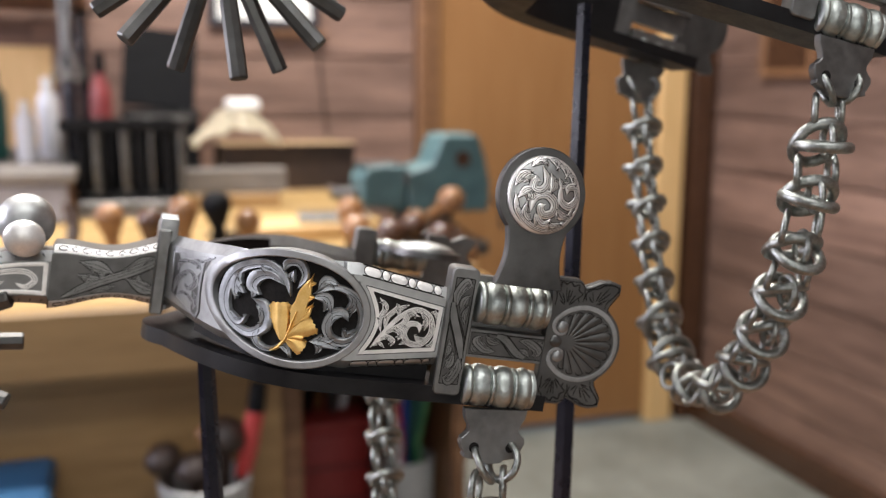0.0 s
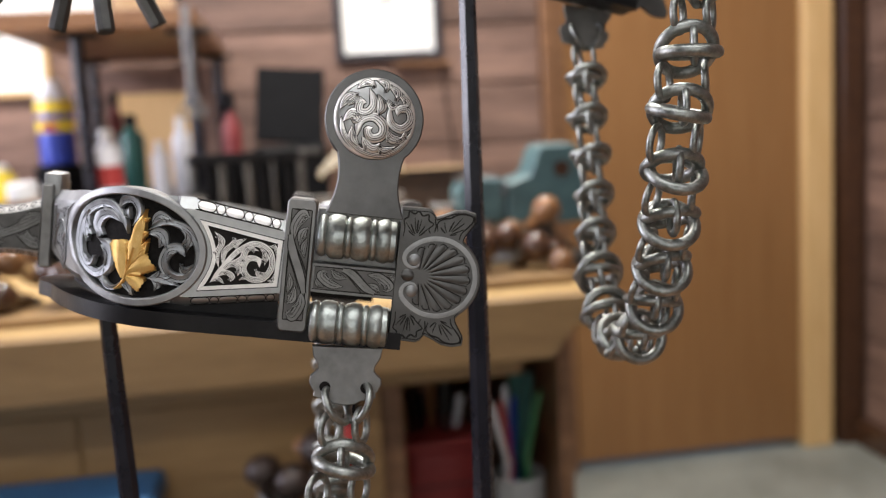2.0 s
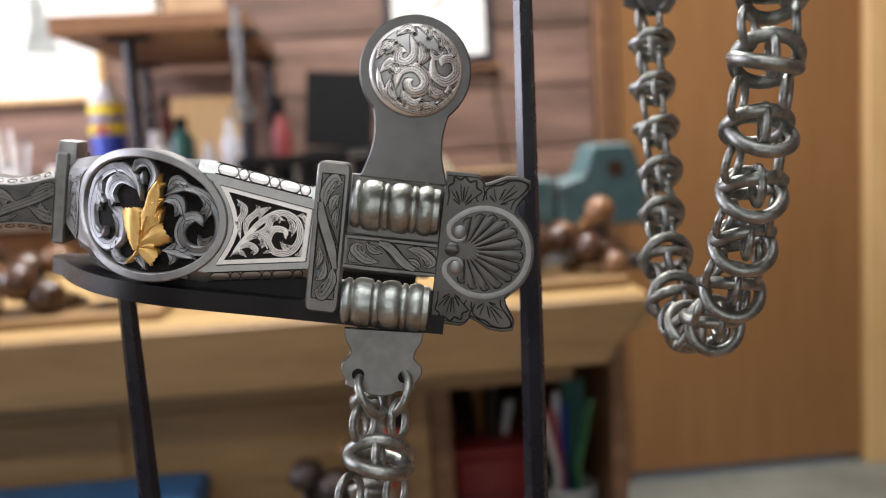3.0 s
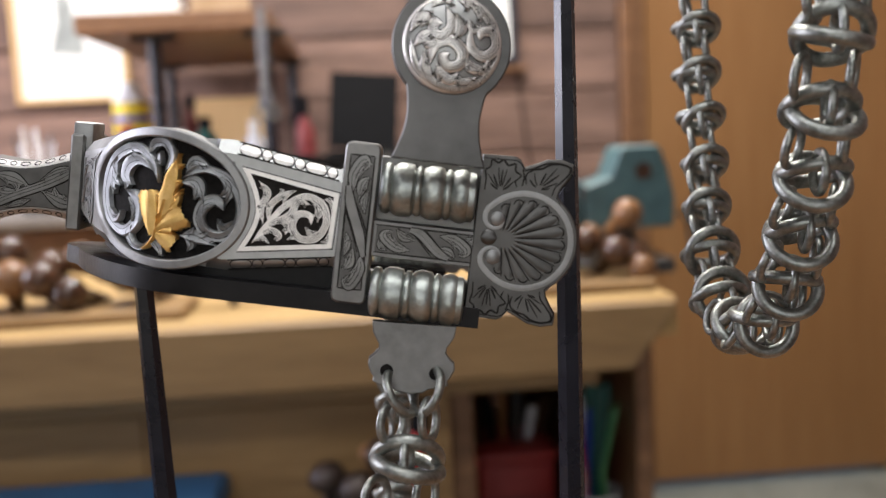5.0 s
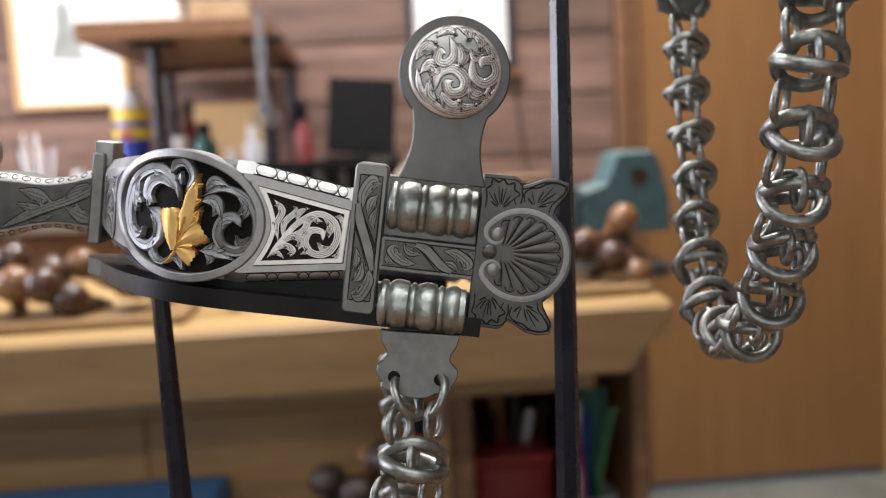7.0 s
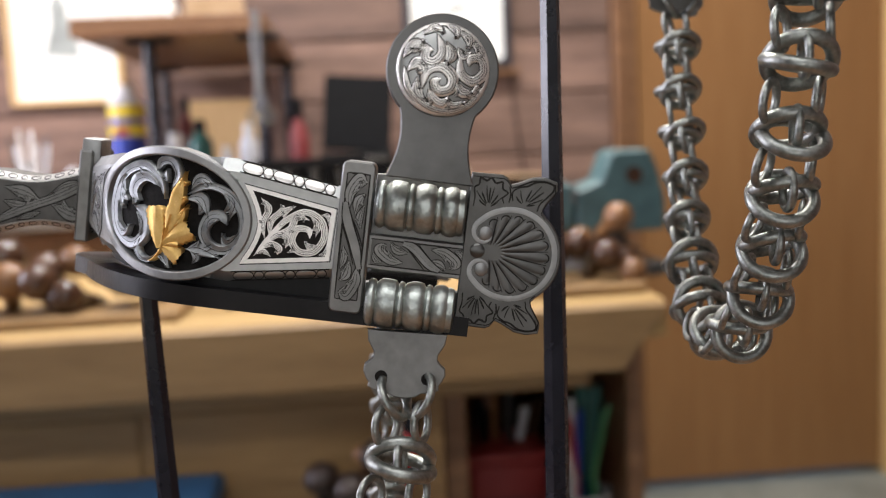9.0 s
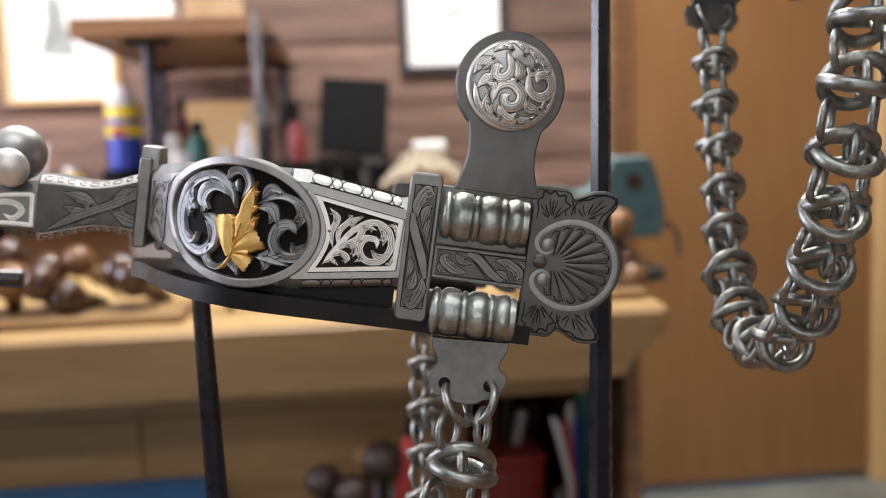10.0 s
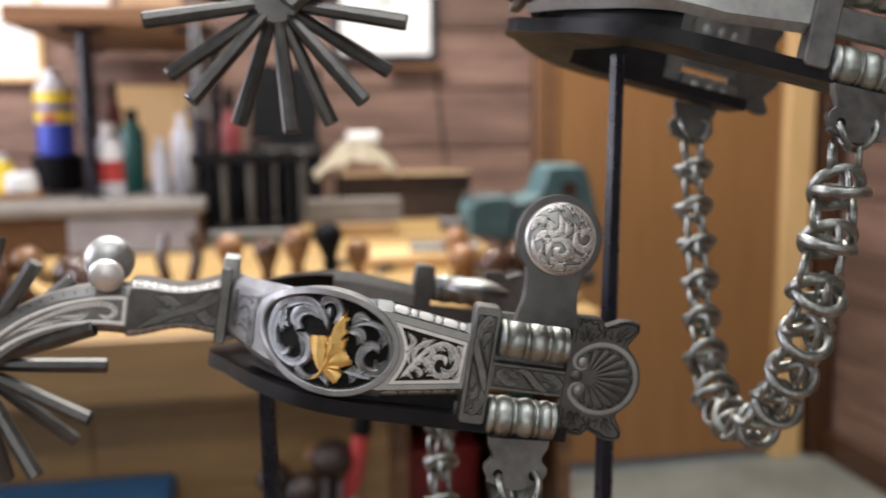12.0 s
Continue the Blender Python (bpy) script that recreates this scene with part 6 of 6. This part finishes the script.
# pens and rods in a cup
cup = thing("tool_cup", "grey cup with glossy rods and brushes standing in it", "cup", pose(-0.46, 1.578, LOWTOP))
part("cup", lathed([(0, 0), (0.028, 0), (0.032, 0.055), (0.029, 0.055), (0.026, 0.004), (0, 0.004)], 24), IRON, cup)
for k in range(7):
    a = k * 0.9
    part("rod", tubed([(0.012 * math.cos(a), 0.012 * math.sin(a), 0.005), (0.030 * math.cos(a), 0.030 * math.sin(a), 0.115 + 0.012 * (k % 3))], 0.0028, 8), (GLASSY, IRON, WHITE)[k % 3], cup)
hang = thing("scissor_clamp", "bright steel clamp hanging from the shelf edge", "clamp", pose(-0.083, 1.557, 1.128))
for s in (-1, 1):
    part("arm", tubed([(0.003 * s, 0.012, 0.03), (0.006 * s, 0, -0.03), (0.002 * s, 0, -0.09), (0.010 * s, 0, -0.13)], 0.0035, 8), STEEL, hang)
    ringbm = torus_mesh(0.009, 0.0025, 20, 8)
    bmesh.ops.transform(ringbm, matrix=pose(0.011 * s, 0, -0.14, 90, 0, 0), verts=ringbm.verts)
    part("finger_loop", ringbm, STEEL, hang)

# black rack with upright dividers, on two boards
for i, (x0, x1, z) in enumerate(((-0.085, 0.085, 0.0), (-0.078, 0.080, 0.0135))):
    o = tagged(part("flat_board", boxed(x0, x1, 1.557, 1.744, z, z + 0.0125, 0.002), (DUSTY, IRON)[i]), "thin grey board lying under the black rack", "board")
    o.matrix_world = pose(0, 0, B_TOP)
rack = thing("divider_rack", "black plastic rack with upright dividers", "rack", pose(-0.010, 1.661, B_TOP + 0.026))
part("base", boxed(-0.092, 0.092, -0.07, 0.07, 0, 0.008, 0.002), BLACK_PLASTIC, rack)
part("back", boxed(-0.092, 0.092, 0.062, 0.07, 0.0085, 0.128, 0.001), BLACK_PLASTIC, rack)
for k in range(9):
    x = -0.090 + 0.0222 * k
    part("divider", boxed(x, x + (0.012 if k % 3 else 0.006), -0.07, 0.061, 0.0085, 0.128 - 0.004 * (k % 2), 0.001), BLACK_PLASTIC if k % 2 else IRON, rack)
part("rim", boxed(-0.094, 0.094, -0.074, -0.0705, 0.112, 0.13, 0.001), BLACK_PLASTIC, rack)

# black equipment box against the wall, tilted lid
eq = thing("equipment_box", "black equipment case with a tilted lid and grey strip", "case", pose(0.068, 2.138, B_TOP))
part("body", boxed(-0.080, 0.078, -0.09, 0.09, 0, 0.16, 0.004), BLACK_PLASTIC, eq)
part("lid", boxed(-0.080, 0.072, -0.005, 0.01, 0, 0.17, 0.003, m=pose(0, -0.02, 0.162, -10, 5, 0)), BLACK_PLASTIC, eq)
part("strip", boxed(-0.062, 0.066, -0.098, -0.0905, 0.136, 0.15, 0.002), IRON, eq, "grey front strip")

# steel bar, cardboard box, rag
o = tagged(part("steel_bar", boxed(-0.088, 0.088, -0.022, 0.022, 0, 0.042, 0.003), DUSTY), "dull grey-brown rectangular bar on the bench", "bar")
o.matrix_world = pose(0.176, 1.661, B_TOP + 0.026)
o = tagged(part("bar_support", boxed(-0.075, 0.075, -0.03, 0.03, 0, 0.0255, 0.002), PINE), "pine block under the bar", "block")
o.matrix_world = pose(0.176, 1.661, B_TOP)
bx = thing("cardboard_box", "shallow open brown cardboard box", "box", pose(0.305, 1.951, B_TOP))
part("base", boxed(-0.135, 0.135, -0.085, 0.085, 0, 0.004), CARDBOARD, bx)
for x0, x1, y0, y1 in ((-0.135, 0.135, -0.085, -0.081), (-0.135, 0.135, 0.081, 0.085), (-0.135, -0.131, -0.0805, 0.0805), (0.131, 0.135, -0.0805, 0.0805)):
    # the front side is cardboard too, its shadow painted in as dark brown
    part("side", boxed(x0, x1, y0, y1, 0.0045, 0.095, 0.001), CARDBOARD if y0 > -0.08 else DARK_BROWN, bx)
part("flap", boxed(-0.135, 0.135, -0.10, -0.05, 0.0955, 0.0985, 0.001), CARDBOARD, bx, "pale turned-out flap")
bm = bmesh.new()
nx, ny = 22, 16
grid = [[bm.verts.new(((i / nx - 0.5) * 0.17, (j / ny - 0.5) * 0.14, 0.055 * math.exp(-((i / nx - 0.55) ** 2 + (j / ny - 0.5) ** 2) * 7) + 0.020 * noise.noise(Vector((i * 0.35, j * 0.4, 2.0))) - 0.022 * (abs(i / nx - 0.5) * 2) ** 3)) for j in range(ny + 1)] for i in range(nx + 1)]
for i in range(nx):
    for j in range(ny):
        bm.faces.new((grid[i][j], grid[i + 1][j], grid[i + 1][j + 1], grid[i][j + 1]))
bmesh.ops.solidify(bm, geom=bm.faces[:], thickness=0.004)
rag = tagged(part("rag", bm, RAG, None, "", 80), "crumpled cream cotton rag draped over the box corner", "rag")
rag.matrix_world = pose(0.205, 1.920, B_TOP + 0.116)
pk = tagged(part("paper_packet", boxed(-0.032, 0.032, -0.02, 0.02, 0, 0.018, 0.003), PAPER), "white paper packet on top of the rag", "packet")
pk.matrix_world = pose(0.222, 1.920, B_TOP + 0.165, 6, 0, 8)
for x, y, a, l in ((0.16, 1.28, 20, 0.13), (0.24, 1.33, -12, 0.10), (0.20, 1.22, 48, 0.09)):
    rod = tagged(part("steel_rod", tubed([(-l / 2, 0, 0.005), (l / 2, 0, 0.005)], 0.005, 8), IRON), "short dark steel rod lying on the bench", "rod")
    rod.matrix_world = pose(x, DEPTH * y, B_TOP, 0, 0, a)
o = tagged(part("pale_board", boxed(-0.085, 0.085, -0.05, 0.05, 0, 0.022, 0.003), PINE_LIGHT), "small pale pine board beside the vise", "board")
o.matrix_world = pose(0.235, 1.308, B_TOP, 0, 0, 4)
o = tagged(part("steel_plate", boxed(-0.05, 0.05, -0.03, 0.03, 0, 0.010, 0.002), STEEL), "bright steel plate on the pale board", "plate")
o.matrix_world = pose(0.275, 1.298, B_TOP + 0.0222, 0, 0, -8)


# ---------- pictures ----------
def picture(x0, x1, z0, z1, mat, border, label):
    p = thing("framed_picture", label, "picture", pose(x0, WALL_N - 0.001, z0), "framed pictures")
    w, h = x1 - x0, z1 - z0
    part("frame_side", boxed(0, border, -0.02, 0, 0, h, 0.002), mat, p)
    part("frame_side", boxed(w - border, w, -0.02, 0, 0, h, 0.002), mat, p)
    part("frame_bottom", boxed(border, w - border, -0.0195, 0, 0, border, 0.002), mat, p)
    part("frame_top", boxed(border, w - border, -0.0195, 0, h - border, h, 0.002), mat, p)
    part("sheet", boxed(border, w - border, -0.010, -0.002, border, h - border), PAPER, p, "white paper sheet")
    return p


p1 = picture(-0.735, -0.475, 1.062, 1.42, PINE_LIGHT, 0.012, "white drawing in a thin pale wooden frame")
bm = bmesh.new()
slab(bm, [(0.085, 0.115), (0.165, 0.108), (0.160, 0.150), (0.145, 0.185), (0.140, 0.235), (0.120, 0.255), (0.104, 0.235), (0.105, 0.185), (0.095, 0.150)], lambda x, y, h: Vector((x, -0.010 - h, y)), 0.0003, 0.0008, 0.0002)
part("drawing", bm, GREY_INK, p1, "grey bell-shaped ink wash")
p2 = picture(0.192, 0.452, 1.108, 1.46, FRAME_BLACK, 0.018, "faint pencil drawing in a black frame")
for x0, z0, x1, z1 in ((0.10, 0.125, 0.165, 0.150), (0.075, 0.10, 0.088, 0.118)):
    bm = bmesh.new()
    pth, pw = glide(((x0, z0), ((x0 + x1) / 2, (z0 + z1) / 2 + 0.006), (x1, z1)), (0.003, 0.008, 0.002))
    flow(bm, lambda x, y, h: Vector((x, -0.010 - h, y)), pth, pw, 0.0004, 0.0009)
    part("drawing", bm, GREY_INK, p2, "faint grey sketch")
ledge = tagged(part("ledge", boxed(-0.07, 0.07, -0.03, 0, 0, 0.010, 0.002), SHELF_WOOD), "short narrow wooden ledge under the picture", "ledge")
ledge.matrix_world = pose(0.40, WALL_N - 0.001, 1.090)
cable = tagged(part("cable", tubed([(0.452, WALL_N - 0.004, 1.085), (0.456, WALL_N - 0.006, 1.0), (0.468, WALL_N - 0.006, 0.9), (0.484, WALL_N - 0.005, B_TOP + 0.002)], 0.0022, 6), BLACK_PLASTIC), "thin dark cable down the board wall", "cable")
p3 = thing("framed_picture", "small picture in a brown wooden frame on the side wall", "picture", pose(WALL_E - 0.002, 1.858, 1.002), "framed pictures")
for y0, y1, z0, z1 in ((0, 0.018, 0, 0.26), (0.182, 0.2, 0, 0.26), (0.0181, 0.1819, 0, 0.018), (0.0181, 0.1819, 0.242, 0.26)):
    part("frame_side", boxed(-0.022, 0, y0, y1, z0, z1, 0.002), SHELF_WOOD, p3)
part("sheet", boxed(-0.012, -0.002, 0.018, 0.182, 0.018, 0.242), WALNUT, p3, "dark brown picture sheet")

# ---------- below the bench ----------
bl = thing("blue_box", "blue plastic storage box with a lid", "storage box", pose(-0.27, 0.919, 0))
part("body", boxed(-0.17, 0.175, -0.10, 0.045, 0.002, 0.572, 0.006), BLUE, bl)
part("lid", boxed(-0.18, 0.186, -0.105, 0.05, 0.573, 0.599, 0.006), BLUE, bl)
cr = thing("crate", "plain brown wooden crate under the pail", "crate", pose(0.050, 0.903, 0))
part("body", boxed(-0.08, 0.10, -0.09, 0.065, 0, 0.365, 0.003), SHELF_WOOD, cr)
part("lid", boxed(-0.085, 0.105, -0.095, 0.07, 0.3655, 0.38, 0.003), SHELF_WOOD, cr)
pail = thing("pail", "pale grey plastic pail holding dark round-headed tools", "pail", pose(0.059, 0.919, 0.3805))
part("body", lathed([(0, 0), (0.037, 0), (0.045, 0.185), (0.042, 0.185), (0.035, 0.006), (0, 0.006)], 28), PAIL_GREY, pail)
part("rim", lathed([(0.0432, 0.186), (0.0465, 0.186), (0.0475, 0.196), (0.0432, 0.197), (0.0418, 0.19), (0.0432, 0.186)], 28), PAIL_GREY, pail)
for x, y, z, r, wood in ((-0.040, -0.004, 0.222, 0.019, DARK_BROWN), (0.022, 0.006, 0.236, 0.024, DARK_BROWN), (-0.010, -0.014, 0.212, 0.020, DARK_BROWN), (0.004, 0.018, 0.236, 0.012, BEECH)):
    part("tool_head", lathed([(0, -r)] + [(r * math.sin(math.pi * i / 8), -r * math.cos(math.pi * i / 8) * 0.8) for i in range(1, 8)] + [(0, r * 0.8)], 18, pose(x, y, z, 12, 300 * x)), wood, pail)
    part("tool_handle", tubed([(x, y, z - r * 0.7), (x * 0.6, y * 0.6, 0.02)], 0.006, 8), wood, pail)
rt = thing("red_handled_tool", "upright tool with a red grip and black end", "hand tool", pose(0.084, 0.919, 0.3875))
part("grip", tubed([(0.013, 0, 0.186), (0.020, 0, 0.215), (0.028, 0, 0.254)], [0.0085, 0.010, 0.0095], 12), RED, rt)
part("end_cap", tubed([(0.028, 0, 0.255), (0.032, 0, 0.284)], [0.0095, 0.0085], 12), BLACK_PLASTIC, rt)
part("shaft", tubed([(0, 0, 0.0), (0.013, 0, 0.185)], 0.004, 8), IRON, rt)
rb = thing("red_tin", "red painted tin with small tools in it", "tin", pose(0.248, 1.246, 0.30))
part("body", boxed(-0.053, 0.053, -0.06, 0.06, 0, 0.205, 0.010, seg=3), RED, rb)
part("rim", boxed(-0.056, 0.056, -0.063, 0.063, 0.2052, 0.217, 0.004, seg=2), RED, rb)
for z in (0.05, 0.10, 0.15):
    part("pressed_rib", boxed(-0.0545, 0.0545, -0.0615, 0.0615, z, z + 0.008, 0.003), MAROON, rb, "faded pressed rib")
for k in range(6):
    part("tool", tubed([(-0.04 + 0.016 * k, 0.01 * (k % 3) - 0.01, 0.21), (-0.05 + 0.021 * k, 0.0, 0.262 + 0.012 * (k % 4))], [0.005, 0.0065], 8), (WALNUT, BLACK_PLASTIC, BEECH, IRON, WHITE, WALNUT)[k], rb)
gb = thing("tool_bucket", "grey-green bucket of brushes with coloured plastic handles", "bucket", pose(0.326, 1.09, 0.30))
part("body", lathed([(0, 0), (0.030, 0), (0.034, 0.20), (0.031, 0.20), (0.028, 0.005), (0, 0.005)], 20), PAIL_GREY, gb)
for x, y, z, mat, r, bow in ((0.024, -0.006, 0.305, GREEN, 0.0035, 0.010), (0.012, 0.010, 0.325, TEAL, 0.006, 0.0), (-0.002, 0.0, 0.300, CAN_BLUE, 0.004, 0.004), (-0.016, -0.006, 0.298, RED, 0.0045, -0.004), (-0.027, -0.008, 0.302, WHITE, 0.004, -0.010), (0.004, 0.014, 0.335, TEAL, 0.007, 0.0), (-0.008, 0.012, 0.312, WHITE, 0.004, 0.0), (0.018, 0.004, 0.330, TEAL, 0.005, 0.004)):
    part("brush_handle", tubed([(x * 0.5, y * 0.5, 0.02), (x * 0.8, y, 0.12), (x * 0.9 - bow, y, z * 0.72), (x * 1.15, y, z - 0.012), (x * 1.15 + bow * 0.5, y, z)], [r * 0.6, r * 0.8, r, r * 1.25, r * 0.7], 8), mat, gb)

# ---------- wall boards, piece by piece ----------
BH = 0.148


def board_mesh(length, along_y):
    bm = bmesh.new()
    if along_y:
        box(bm, 0, 0.018, -length / 2, length / 2, 0.002, BH - 0.004, 0.003)
    else:
        box(bm, -length / 2, length / 2, 0, 0.018, 0.002, BH - 0.004, 0.003)
    me = bpy.data.meshes.new("board")
    bm.to_mesh(me)
    bm.free()
    me.materials.append(BOARD)
    return me


spans = ((WALL_W, DOOR_L - 0.064), (DOOR_R + 0.084, WALL_E - 0.067))
cuts = random.Random(5)
for row in range(16):
    z = row * BH + 0.004
    x0, x1 = spans[0]
    c = cuts.uniform(-0.9, 0.4)
    for a, b in ((x0, c - 0.001), (c + 0.001, x1)):
        o = new("board", board_mesh(b - a, False))
        o.parent = wall_north
        o.location = ((a + b) / 2, WALL_N + 0.0015, z)
    c = cuts.uniform(0.2, 1.4)
    for a, b in ((WALL_S + 0.002, c - 0.001), (c + 0.001, WALL_N - 0.034)):
        o = new("board", board_mesh(b - a, True))
        o.parent = wall_east
        o.location = (WALL_E + 0.0015, (a + b) / 2, z)
